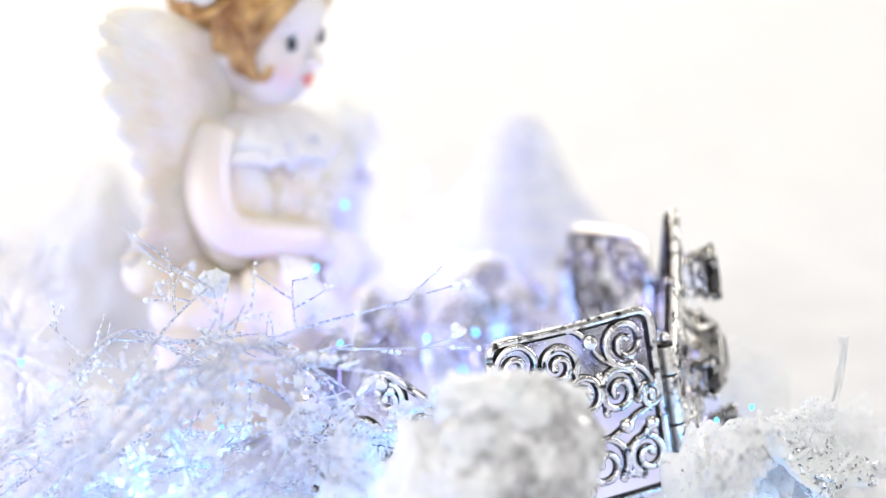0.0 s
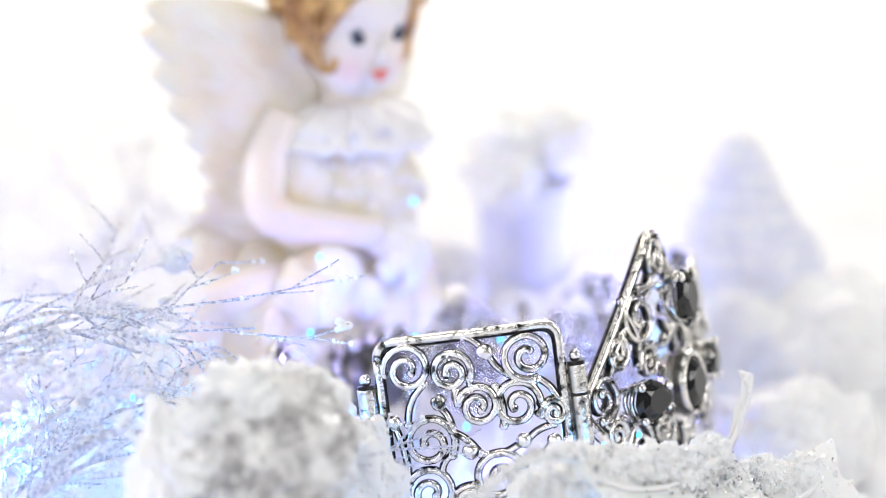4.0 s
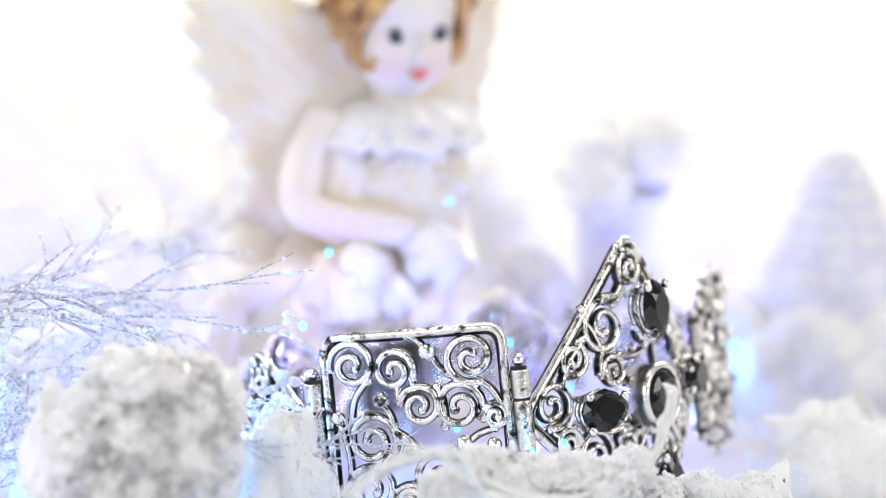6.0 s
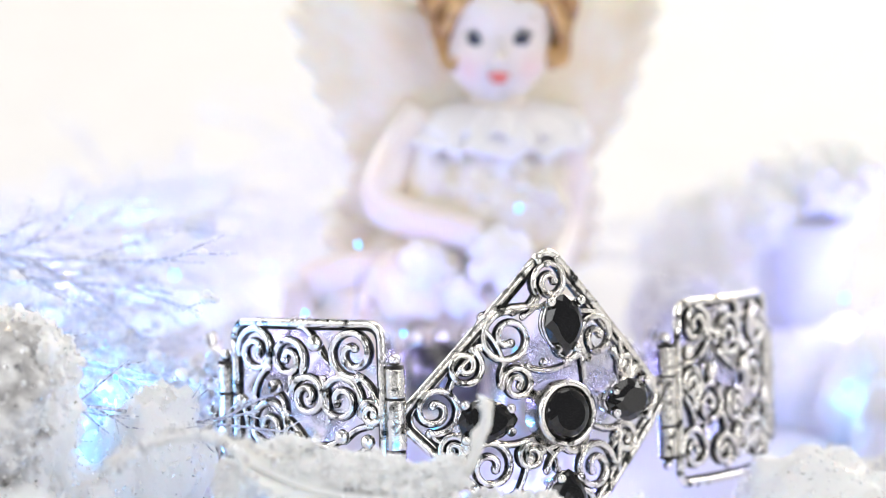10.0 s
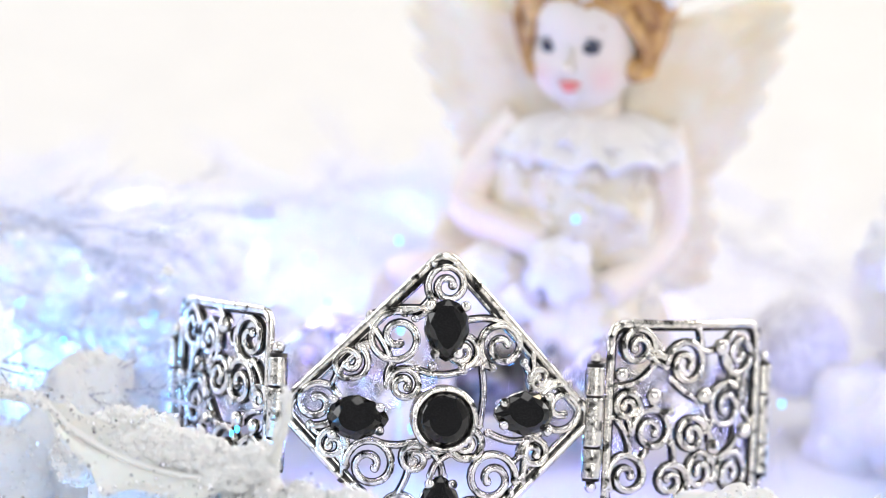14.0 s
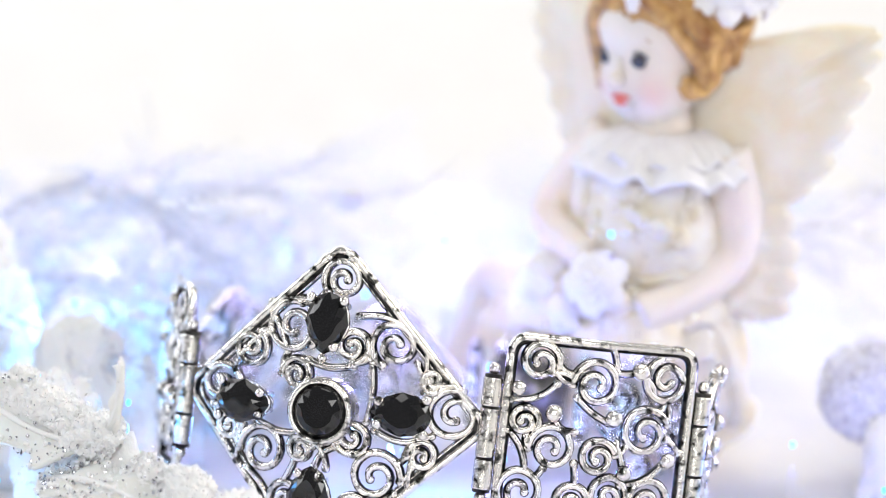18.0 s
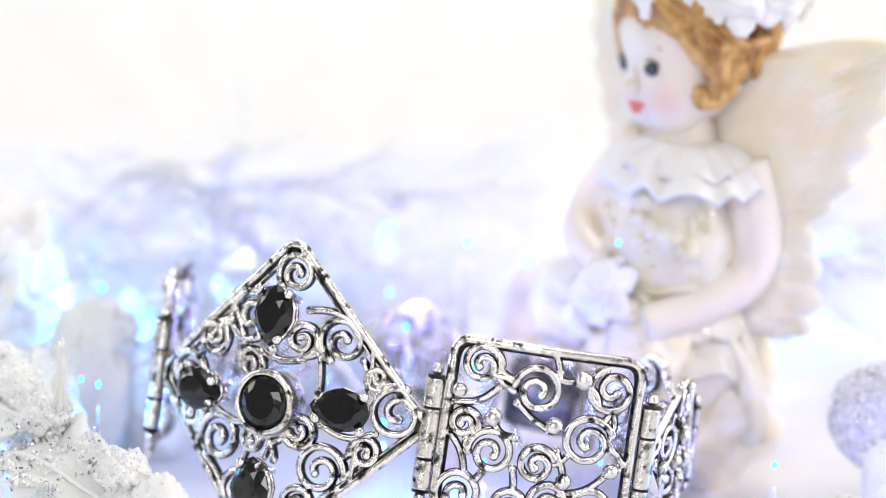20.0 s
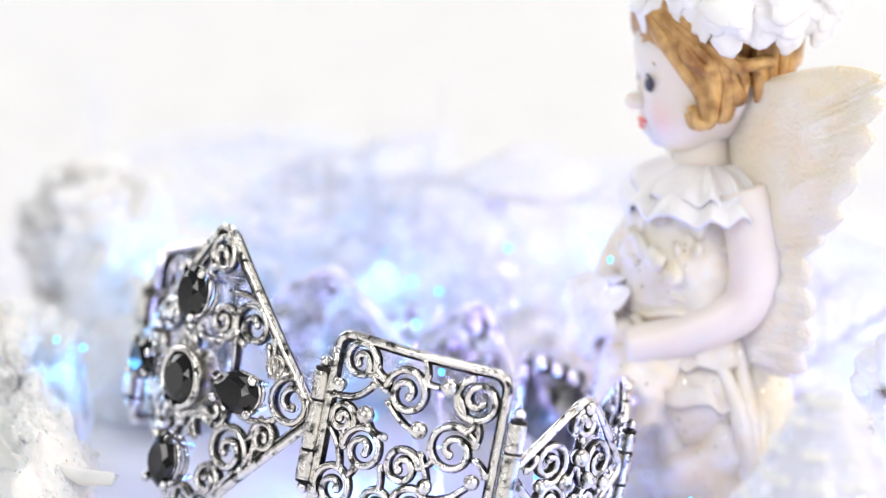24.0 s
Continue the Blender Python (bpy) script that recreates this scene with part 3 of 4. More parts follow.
# ---- the angel figurine: one mesh ----
def figurine():
    bm = bmesh.new()
    mats = [PORCELAIN, DRESS, WING, HAIR, ROSE, EYE, PETAL]
    SKIN, CLOTHES, FEATHER, CURL, LIP, PUPIL, FLOWER = range(7)

    def ball(x, y, z, sx, sy, sz, index, m=None, rough=0.0, freq=300, seg=20, rows=14):
        blob(bm, Vector((x, y, z)) * MM, (sx * MM, sy * MM, sz * MM), m, seg, rows, index, rough * MM, freq)

    def limb(points, r, index, taper=(1, 1), seg=12):
        pts = [Vector(p) * MM for p in points]
        fine = []
        for i in range(len(pts) - 1):
            for k in range(6):
                f = k / 6
                p0, p1, p2, p3 = pts[max(i - 1, 0)], pts[i], pts[i + 1], pts[min(i + 2, len(pts) - 1)]
                fine.append(0.5 * (2 * p1 + (p2 - p0) * f + (2 * p0 - 5 * p1 + 4 * p2 - p3) * f * f + (3 * p1 - p0 - 3 * p2 + p3) * f ** 3))
        fine.append(pts[-1])
        tube(bm, fine, r * MM, seg, taper, index)

    # skirt and kneeling base
    ball(10.0, 28.4, 6.0, 8.6, 8.2, 7.6, CLOTHES, rough=2.4, freq=200, seg=64, rows=40)
    ball(9.6, 27.0, 13.0, 8.8, 7.2, 7.0, CLOTHES, rough=1.2, freq=150, seg=44, rows=26)
    ball(12.4, 30.5, 12.0, 5.6, 4.6, 7.0, CLOTHES, rough=1.0, freq=170, seg=32, rows=20)
    for i in range(9):
        a = radians(-140 + 250 * i / 8)
        sway = 0.35 * sin(i * 1.9)
        limb([(9.8 + 6.6 * cos(a), 26.6 + 5.4 * sin(a), 19.0), (9.9 + 8.4 * cos(a + sway), 27.2 + 6.6 * sin(a + sway), 13.0), (10.3 + 8.0 * cos(a + 1.6 * sway), 28.2 + 6.0 * sin(a + 1.6 * sway), 5.0)], 1.2, CLOTHES, (0.5, 1.2), 8)
    # bare legs folded out at the side
    limb([(2.0, 24.0, 17.0), (-6.0, 22.5, 18.0), (-12.0, 23.4, 16.6)], 2.7, SKIN, (1.1, 0.85))
    limb([(-12.0, 23.4, 16.6), (-13.6, 22.6, 10.0), (-15.6, 20.4, 4.0)], 2.3, SKIN, (1.1, 0.8))
    # bodice with gathered folds
    ball(9.7, 30.6, 37.0, 4.6, 3.0, 4.6, CLOTHES)
    ball(3.6, 25.6, 27.4, 4.6, 4.8, 7.4, CLOTHES, rough=0.5, freq=350, seg=32, rows=20)
    ball(9.5, 25.0, 25.6, 7.8, 7.2, 10.2, CLOTHES, rough=0.5, freq=350, seg=40, rows=26)
    for z, k in ((20.5, 1.0), (22.0, 0.98), (23.6, 0.97), (25.2, 0.98)):
        pts = [Vector((9.7 + 7.1 * k * cos(tau * i / 24), 24.8 + 6.3 * k * sin(tau * i / 24), z + 0.35 * sin(i * 2.1))) for i in range(25)]
        limb(pts, 0.55, CLOTHES, (1, 1), 6)
    def ruffle(z0, r0, r1, drop, waves, amp, squash, index=CLOTHES, thick=0.5):
        """A gathered frill round the body, deeper at its rim."""
        n, m = waves * 8, 7
        sheets = []
        for side in (0, 1):
            rows = []
            for i in range(n):
                a = tau * i / n
                line = []
                for k in range(m + 1):
                    t = k / m
                    wave = sin(a * waves + 0.8 * sin(a * 3) + 2.4 * noise.noise(Vector((1.7 * cos(a), 1.7 * sin(a), z0)))) * t * (0.55 + 1.2 * noise.noise(Vector((3.1 * sin(a), 3.1 * cos(a), z0 * 2))))
                    r = r0 + (r1 - r0) * t + 0.4 * amp * wave
                    z = z0 - drop * t * t + amp * wave + 0.5 * t * noise.noise(Vector((5 * cos(a), 5 * sin(a), t * 3 + z0))) - side * thick
                    line.append(bm.verts.new(Vector((9.7 + r * cos(a), 26.2 + r * squash * sin(a), z)) * MM))
                rows.append(line)
            sheets.append(rows)
        for side, rows in enumerate(sheets):
            for i in range(n):
                p, q = rows[i], rows[(i + 1) % n]
                for k in range(m):
                    f4 = (p[k], p[k + 1], q[k + 1], q[k])
                    bm.faces.new(f4[::-1] if side else f4).material_index = index
        for i in range(n):
            for k in (0, m):
                bm.faces.new((sheets[0][i][k], sheets[0][(i + 1) % n][k], sheets[1][(i + 1) % n][k], sheets[1][i][k])).material_index = index
    lace = random.Random(8)
    for i in range(34):
        a, z = radians(lace.uniform(-175, -5)), lace.uniform(24.5, 33.5)
        k = 1 - ((z - 25.0) / 10.0) ** 2 * 0.5
        s = lace.uniform(0.9, 1.7)
        ball(9.5 + 7.8 * k * cos(a), 25.0 + 7.2 * k * sin(a), z, s, s * 0.6, s * 0.8, CLOTHES, Matrix.Rotation(lace.uniform(0, 3), 4, "Y"), 0.5, 700, 10, 7)
    # frills on the bodice and waist, the ruffled collar and cap sleeves
    ruffle(30.4, 5.2, 7.3, 1.6, 13, 0.3, 0.8)
    ruffle(20.0, 6.0, 8.2, 3.0, 14, 0.35, 0.84)
    ruffle(16.6, 6.8, 9.0, 3.6, 15, 0.4, 0.84)
    ruffle(36.8, 3.2, 9.2, 2.6, 15, 0.7, 0.8, FLOWER)
    ruffle(35.6, 5.0, 10.4, 3.0, 13, 0.8, 0.82, FLOWER)
    ball(9.7, 26.2, 33.0, 7.0, 5.4, 3.2, CLOTHES, rough=0.3)
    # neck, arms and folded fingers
    limb([(9.8, 26.6, 33.0), (9.7, 26.0, 37.0), (9.6, 25.6, 41.0)], 3.1, SKIN, (1.15, 0.95), 16)
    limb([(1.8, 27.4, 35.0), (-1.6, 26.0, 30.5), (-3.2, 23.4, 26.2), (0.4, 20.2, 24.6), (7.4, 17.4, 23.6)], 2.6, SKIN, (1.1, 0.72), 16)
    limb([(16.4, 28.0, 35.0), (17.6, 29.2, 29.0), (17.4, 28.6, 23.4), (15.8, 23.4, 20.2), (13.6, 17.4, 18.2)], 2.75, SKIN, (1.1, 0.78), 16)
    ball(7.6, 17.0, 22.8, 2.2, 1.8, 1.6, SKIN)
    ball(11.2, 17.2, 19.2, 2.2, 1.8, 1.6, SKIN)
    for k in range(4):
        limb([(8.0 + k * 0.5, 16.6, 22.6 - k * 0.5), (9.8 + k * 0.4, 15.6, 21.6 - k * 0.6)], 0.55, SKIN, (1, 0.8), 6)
    def rose(heart, out, fr, seed):
        """An open rose of three tiers of thin curled petals."""
        out = Vector(out).normalized()
        side = out.orthogonal().normalized()
        up = out.cross(side)
        for tier, count, reach, lift in ((0, 6, 0.72, 0.0), (1, 5, 0.45, 0.32), (2, 3, 0.2, 0.55)):
            for k in range(count):
                b = tau * k / count + seed + tier * 0.6
                way = side * cos(b) + up * sin(b)
                n = (out * 0.8 + way * (0.75 - 0.3 * tier)).normalized()
                turn = n.to_track_quat("Z", "Y").to_matrix().to_4x4()
                p = Vector(heart) + way * fr * reach + out * fr * lift
                ball(p.x, p.y, p.z, fr * 0.42, fr * 0.42, fr * 0.13, FLOWER, turn, 0.16 * fr, 560, 16, 10)

    # flowers held in the lap
    ball(1.0, 19.6, 17.4, 6.4, 4.2, 4.6, CLOTHES, rough=1.3, freq=330, seg=40, rows=26)
    ball(11.0, 20.0, 14.4, 6.4, 4.6, 6.2, CLOTHES, rough=1.5, freq=330, seg=40, rows=26)
    ball(-4.6, 22.0, 12.0, 6.6, 4.6, 5.8, CLOTHES, rough=1.5, freq=330, seg=40, rows=26)
    ball(3.4, 21.0, 9.0, 7.0, 4.8, 7.0, CLOTHES, rough=1.6, freq=300, seg=44, rows=28)
    for fx, fy, fz, fr in ((9.2, 15.6, 21.6, 3.9), (1.0, 16.4, 20.6, 3.0), (4.8, 16.4, 17.4, 2.6)):
        rose((fx, fy, fz), (0.3 * sin(fx), -1, 0.5), fr, fx)
    # head and face
    heart = Vector((9.3, 25.0, 45.0))
    forms = (((9.4, 26.2, 46.4), (6.1, 7.1, 8.2)), ((9.1, 23.7, 42.5), (5.5, 4.3, 4.9)), ((9.2, 23.8, 48.4), (5.7, 5.3, 4.8)))
    dirs, rings = unit_ball(64, 44)
    skull = []
    for n in dirs:
        total = 0.0
        for c, s in forms:
            o = Vector([(heart[k] - c[k]) / s[k] for k in range(3)])
            d = Vector([n[k] / s[k] for k in range(3)])
            half = o.dot(d) / d.dot(d)
            total += (-half + math.sqrt(half * half - (o.dot(o) - 1) / d.dot(d))) ** 22
        skull.append(bm.verts.new((heart + n * total ** (1 / 22)) * MM))
    for f in rings:
        bm.faces.new([skull[i] for i in f]).material_index = SKIN
    ball(8.85, 20.7, 40.7, 2.0, 1.3, 1.6, SKIN)
    ball(8.9, 21.7, 39.5, 1.7, 1.4, 1.4, SKIN)
    ball(8.8, 18.9, 42.9, 0.8, 1.3, 0.9, SKIN)
    ball(8.8, 19.8, 44.2, 0.6, 0.9, 1.6, SKIN)
    ball(3.3, 26.8, 44.2, 0.9, 1.5, 2.1, SKIN)
    ball(15.6, 26.8, 44.2, 0.9, 1.5, 2.1, SKIN)
    ball(8.85, 19.65, 40.95, 1.3, 0.45, 0.34, LIP)
    ball(8.85, 19.75, 40.35, 0.95, 0.5, 0.36, LIP)
    for ex, ey, ez in ((6.3, 20.05, 44.8), (11.2, 19.3, 45.0)):
        ball(ex, ey + 0.12, ez, 1.0, 0.42, 0.72, PUPIL)
        limb([(ex - 1.3, ey + 0.1, ez + 0.5), (ex, ey - 0.1, ez + 1.0), (ex + 1.3, ey + 0.1, ez + 0.5)], 0.2, PUPIL, (0.6, 0.6), 6)
        limb([(ex - 1.5, ey + 0.2, ez + 2.3), (ex, ey - 0.05, ez + 2.8), (ex + 1.5, ey + 0.2, ez + 2.2)], 0.14, CURL, (0.5, 0.5), 6)
    # hair: a close cap, swept side locks, a short back and a fringe
    ball(9.7, 28.4, 51.4, 7.4, 7.4, 6.2, CURL, rough=0.7, freq=280, seg=40, rows=24)
    ball(9.7, 30.6, 49.2, 6.6, 5.6, 4.6, CURL, rough=0.6, freq=300, seg=32, rows=20)
    rnd = random.Random(5)
    for s in (-1, 1):
        for k in range(7):
            w = rnd.uniform(-0.5, 0.5)
            o = 0.62 * k
            low = 41.4 + 0.55 * k + abs(k - 2) * 0.3
            limb([(9.6 + s * (0.8 + 0.75 * k), 19.2 + 0.9 * k, 53.2), (9.6 + s * (4.0 + 0.4 * k), 20.0 + o, 50.2 + w), (9.6 + s * (5.9 + 0.16 * k), 22.0 + o, 47.0 - w),
                  (9.6 + s * (6.5 + 0.1 * k), 23.6 + o + 0.5 * w, 44.4), (9.6 + s * (6.0 - 0.1 * k + w), 24.2 + o, low), (9.6 + s * (5.4 + w), 23.4 + o, low + 0.9)],
                 rnd.uniform(0.95, 1.3), CURL, (0.9, 0.55), 9)
    for i in range(19):
        a = radians(12 + 156 * i / 18)
        low = 43.8 + 3.6 * sin(a) ** 1.5 + rnd.uniform(-0.3, 0.5)
        x, y = 9.7 + 7.3 * cos(a), 28.2 + 6.9 * sin(a)
        w = rnd.uniform(-0.7, 0.7)
        limb([(9.7 + 6.4 * cos(a), 28.4 + 6.2 * sin(a), 54.6), (x, y, 51.4), (x + w * sin(a), y + w * cos(a), 48.6), (9.7 + 6.9 * cos(a), 28.2 + 6.6 * sin(a), low)], rnd.uniform(0.9, 1.25), CURL, (1.0, 0.6), 8)
    for i in range(11):
        a = radians(206 + 128 * i / 10)
        limb([(9.7 + 6.2 * cos(a), 27.6 + 6.2 * sin(a), 55.4), (9.7 + 7.0 * cos(a), 27.2 + 7.2 * sin(a), 53.0), (9.7 + 6.7 * cos(a + 0.2), 26.8 + 7.3 * sin(a + 0.2), 50.4), (9.7 + 6.2 * cos(a + 0.42), 26.6 + 7.0 * sin(a + 0.42), 49.2)], 1.2, CURL, (0.9, 0.6), 8)
    for s in (-1, 1):
        for k in range(16):
            f = k / 15
            w, h = rnd.uniform(-0.8, 0.8), rnd.uniform(-0.6, 0.6)
            out_by = rnd.uniform(-0.3, 1.0)
            end = (9.6 + s * rnd.uniform(5.8, 7.4), 23.6 + 6.0 * f + w, 41.8 + 5.2 * f ** 1.4 + h)
            limb([(9.6 + s * (0.6 + 4.4 * f), 18.8 + 2.4 * f, 52.6 + 1.4 * f), (9.6 + s * (4.2 + 2.4 * f), 20.2 + 3.2 * f + w, 51.0 + 0.8 * f + h), (9.6 + s * (6.4 + 1.2 * f + out_by), 22.2 + 4.4 * f - w, 48.6 - h),
                  (9.6 + s * (7.0 + 0.8 * f + 0.6 * out_by), 23.4 + 5.6 * f + w, 46.2 + 1.6 * f + h), end, (end[0] - s * 0.9, end[1] - 1.1, end[2] - 0.5), (end[0] - s * 1.3, end[1] - 1.5, end[2] + 0.7)], rnd.uniform(0.55, 0.95), CURL, (0.8, 0.6), 8)
    for i in range(26):
        a = radians(198 + 144 * i / 25)
        w, h = rnd.uniform(-0.25, 0.25), rnd.uniform(-0.5, 0.5)
        limb([(9.7 + 6.4 * cos(a), 27.6 + 6.6 * sin(a), 55.6), (9.7 + 7.2 * cos(a + w), 27.0 + 7.4 * sin(a + w), 53.4 + h), (9.7 + 7.0 * cos(a - w), 26.8 + 7.7 * sin(a - w), 51.4 - h), (9.7 + 6.6 * cos(a + 2 * w), 26.7 + 7.5 * sin(a + 2 * w), 49.8 + h),
              (9.7 + 6.5 * cos(a + 3 * w), 26.7 + 7.2 * sin(a + 3 * w), 49.2 + h)], rnd.uniform(0.6, 0.95), CURL, (0.9, 0.6), 8)
    # wreath of large white roses with curled petals
    for i in range(11):
        a = tau * i / 11 + 0.2
        fr = 3.4 + 0.7 * sin(i * 2.7) + (1.3 if i in (0, 1) else 0.0)
        rose((9.9 + 8.0 * cos(a), 28.6 + 8.2 * sin(a), 53.8 + 0.8 * sin(i * 2.3)), (cos(a), sin(a), 0.55), fr, i)
    ball(10.0, 29.0, 55.0, 6.8, 6.8, 4.2, CURL, rough=0.8, freq=300)
    # wings: a thick glittered sheet each, its rim cut into grooved feathers
    rims = {1: ((6.0, 46.6), (11.0, 48.2), (15.4, 49.1), (19.2, 48.8), (19.9, 46.8), (18.9, 42.6), (16.9, 37.2), (14.6, 32.4), (11.6, 28.9), (12.2, 25.0), (12.4, 20.6), (11.0, 16.8), (7.2, 16.0)),
            -1: ((6.0, 46.6), (11.0, 48.6), (16.0, 49.9), (20.4, 49.6), (21.6, 46.6), (20.6, 41.4), (18.4, 36.4), (16.0, 32.2), (14.6, 28.4), (15.4, 25.4), (17.6, 22.8), (15.4, 19.6), (8.0, 17.6))}
    spine = [Vector(p) for p in ((0.6, 44.0), (0.6, 42.5), (0.6, 41.0), (0.8, 39.0), (1.0, 37.0), (1.2, 35.0), (1.4, 32.0), (1.4, 29.0), (1.4, 27.0), (1.4, 24.0), (1.6, 21.5), (2.0, 19.5), (2.4, 18.0))]

    def along(line, f):
        f *= len(line) - 1
        i = min(int(f), len(line) - 2)
        p0, p1, p2, p3 = line[max(i - 1, 0)], line[i], line[i + 1], line[min(i + 2, len(line) - 1)]
        f -= i
        return 0.5 * (2 * p1 + (p2 - p0) * f + (2 * p0 - 5 * p1 + 4 * p2 - p3) * f * f + (3 * p1 - p0 - 3 * p2 + p3) * f ** 3)

    for s in (-1, 1):
        rim_line = [Vector(p) for p in rims[s]]
        back = 7.2 if s > 0 else 1.4
        out = Vector((s * 19.3, back, 0)).normalized()
        face = Vector((s * out.y, -abs(out.x), 0))
        root = Vector((9.7 + s * 1.5, 28.8, 0))
        na, ng = 120, 22
        front, rear = [], []
        for i in range(na + 1):
            f = i / na
            q, p = along(spine, f), along(rim_line, f)
            beat = max(0.0, f - 0.26) / 0.74 * 11
            lobe = abs(sin(beat * pi)) ** 0.5 * (0.88 + 0.12 * abs(sin(beat * pi * 3))) if f > 0.26 else 1.0
            p = q + (p - q) * (1.0 + 0.15 * (lobe - 0.7) * min(1.0, max(0.0, f - 0.22) * 8))
            for side, rows in ((1, front), (-1, rear)):
                line = []
                for k in range(ng + 1):
                    g = k / ng
                    c = q.lerp(p, g)
                    step = 1 / (1 + math.exp((g - 0.70 - 0.06 * sin(beat * pi * 2 + 1)) * 38))
                    thick = 0.5 + 0.85 * step + 0.45 * sin(pi * min(g * 1.3, 1)) * step
                    if g > 0.66:
                        thick += 0.5 * (lobe - 0.5) * (g - 0.66) / 0.34 + 0.16 * sin(beat * tau * 3)
                    thick += 0.22 * noise.noise(Vector((c.x * 0.7, c.y * 0.7, s))) - 0.5 * max(0.0, g - 0.93) / 0.07
                    w = root + out * c.x + face * (side * max(thick, 0.12) - 1.6 * (c.x / 20) ** 2)
                    line.append(bm.verts.new(Vector((w.x, w.y, c.y)) * MM))
                rows.append(line)
        for rows, flip in ((front, s > 0), (rear, s < 0)):
            for p, q in zip(rows, rows[1:]):
                for k in range(ng):
                    f4 = (p[k], p[k + 1], q[k + 1], q[k])
                    bm.faces.new(f4 if flip else f4[::-1]).material_index = FEATHER
        for k in (0, ng):
            for i in range(na):
                bm.faces.new((front[i][k], front[i + 1][k], rear[i + 1][k], rear[i][k])).material_index = FEATHER
        for e in (0, -1):
            for k in range(ng):
                bm.faces.new((front[e][k], front[e][k + 1], rear[e][k + 1], rear[e][k])).material_index = FEATHER
    # gathered hem of the dress behind the bent knee
    ball(-5.4, 30.5, 21.0, 4.4, 2.6, 2.8, CLOTHES, rough=0.9, freq=260)
    ball(0.0, 29.0, 17.0, 5.6, 3.6, 5.4, CLOTHES, rough=0.9, freq=220)
    bmesh.ops.recalc_face_normals(bm, faces=bm.faces[:])
    ob = part("angel_figurine", bm, mats)
    return tagged(ob, "painted resin angel figurine with golden hair, kneeling on the snow", "figurine")


figurine()


# ---- snow lumps, foam balls, frosted plants ----
def lump_mesh(size, seed, detail=5, rough=0.22, bumps=10, bump_r=0.42):
    bm = bmesh.new()
    rnd = random.Random(seed)
    bmesh.ops.create_icosphere(bm, subdivisions=detail, radius=1.0)
    centres = [Vector((rnd.uniform(-1, 1), rnd.uniform(-1, 1), rnd.uniform(-0.4, 1))).normalized() for _ in range(bumps)]
    off = Vector((seed * 3.7, seed * 1.3, 0))
    for v in bm.verts:
        n = v.co.normalized()
        k = 1.0
        for c in centres:
            d = (n - c).length
            if d < bump_r * 1.6:
                k += 0.22 * math.exp(-(d / bump_r) ** 2 * 2)
        k += rough * noise.noise(n * 2.1 + off) + rough * 0.55 * noise.noise(n * 5.3 + off) + rough * 0.42 * noise.noise(n * 13 + off) + rough * 0.32 * noise.noise(n * 27 + off) + rough * 0.2 * noise.noise(n * 52 + off)
        v.co = Vector((n.x * size[0], n.y * size[1], n.z * size[2])) * k * MM
    return bm


def lump(name, x, y, z, size, seed, mat, label, category, group="", **shape):
    ob = part(name, lump_mesh(size, seed, **shape), mat)
    ob.matrix_basis = pose(x * MM, y * MM, z * MM)
    r, verts = random.Random(seed), ob.data.vertices
    for layer, m, count, lo, hi in (("frost", SNOW, 320, 0.16, 0.5), ("glitter", FLAKE, 500 if mat in (FOAM, GLITTER) else 130, 0.07, 0.24 if mat in (FOAM, GLITTER) else 0.16)):
        bm = bmesh.new()
        for _ in range(count):
            v = verts[r.randrange(len(verts))]
            s = r.uniform(lo, hi) * MM
            turn = Euler((r.uniform(0, 6), r.uniform(0, 6), r.uniform(0, 6))).to_matrix().to_4x4()
            blob(bm, v.co * 1.004, (s, s * r.uniform(0.5, 1.0), s * (0.7 if layer == "frost" else 0.25)), turn, 4, 3)
        tagged(part(layer, bm, m, ob, smooth=False), kind="stuff")
    return tagged(ob, label, category, group)


LUMPS = (
    (-46.0, -31.0, 4.0, (9.0, 8.0, 8.0)), (-37.0, -26.0, 4.0, (6.0, 5.5, 7.0)), (-29.8, -23.4, 8.6, (5.0, 4.2, 8.8)), (-16.5, -37.6, 7.0, (5.4, 3.8, 8.8)),
    (-9.5, -39.6, 5.0, (4.8, 3.8, 7.4)), (-3.4, -41.4, 5.0, (5.2, 4.2, 7.0)), (4.6, -40.6, 3.6, (7.4, 4.6, 7.0)), (13.0, -41.6, 4.5, (3.4, 3.4, 7.0)), (22.0, -34.0, 1.0, (6.0, 5.0, 3.0)), (-29.0, -13.0, 3.0, (5.0, 6.0, 6.0)),
    (37.5, -20.0, 2.5, (7.5, 6.0, 6.5)), (44.0, -8.0, 1.0, (6.0, 6.0, 3.5)), (-38.0, 4.0, 4.0, (7.0, 7.0, 6.0)), (-28.0, 18.0, 4.0, (8.0, 7.0, 6.0)), (-17.4, -41.0, 13.6, (3.0, 2.2, 4.0)), (-21.6, -42.0, 12.8, (2.4, 2.0, 3.0)))
lump("foam_ball", -46.5, -31.0, 17.6, (7.2, 7.0, 7.6), 51, FOAM, "grey-white speckled foam ball dusted with snow", "foam ball", rough=0.18, bumps=6)
for tx, ty, tz, ts in ((-50.0, -29.0, 22.4, 2.8), (-43.2, -27.5, 22.0, 2.8), (-47.5, -32.0, 24.4, 2.4), (-41.0, -30.0, 18.8, 2.4), (-52.6, -30.0, 18.0, 2.8), (-39.8, -27.5, 14.5, 3.0)):
    lump("snow_tuft", tx, ty, tz, (ts, ts * 0.9, ts * 0.6), int(-tx * 3), SNOW, "small crumbly tuft of white artificial snow", "snow tuft", "snow tufts", detail=4, rough=0.3)
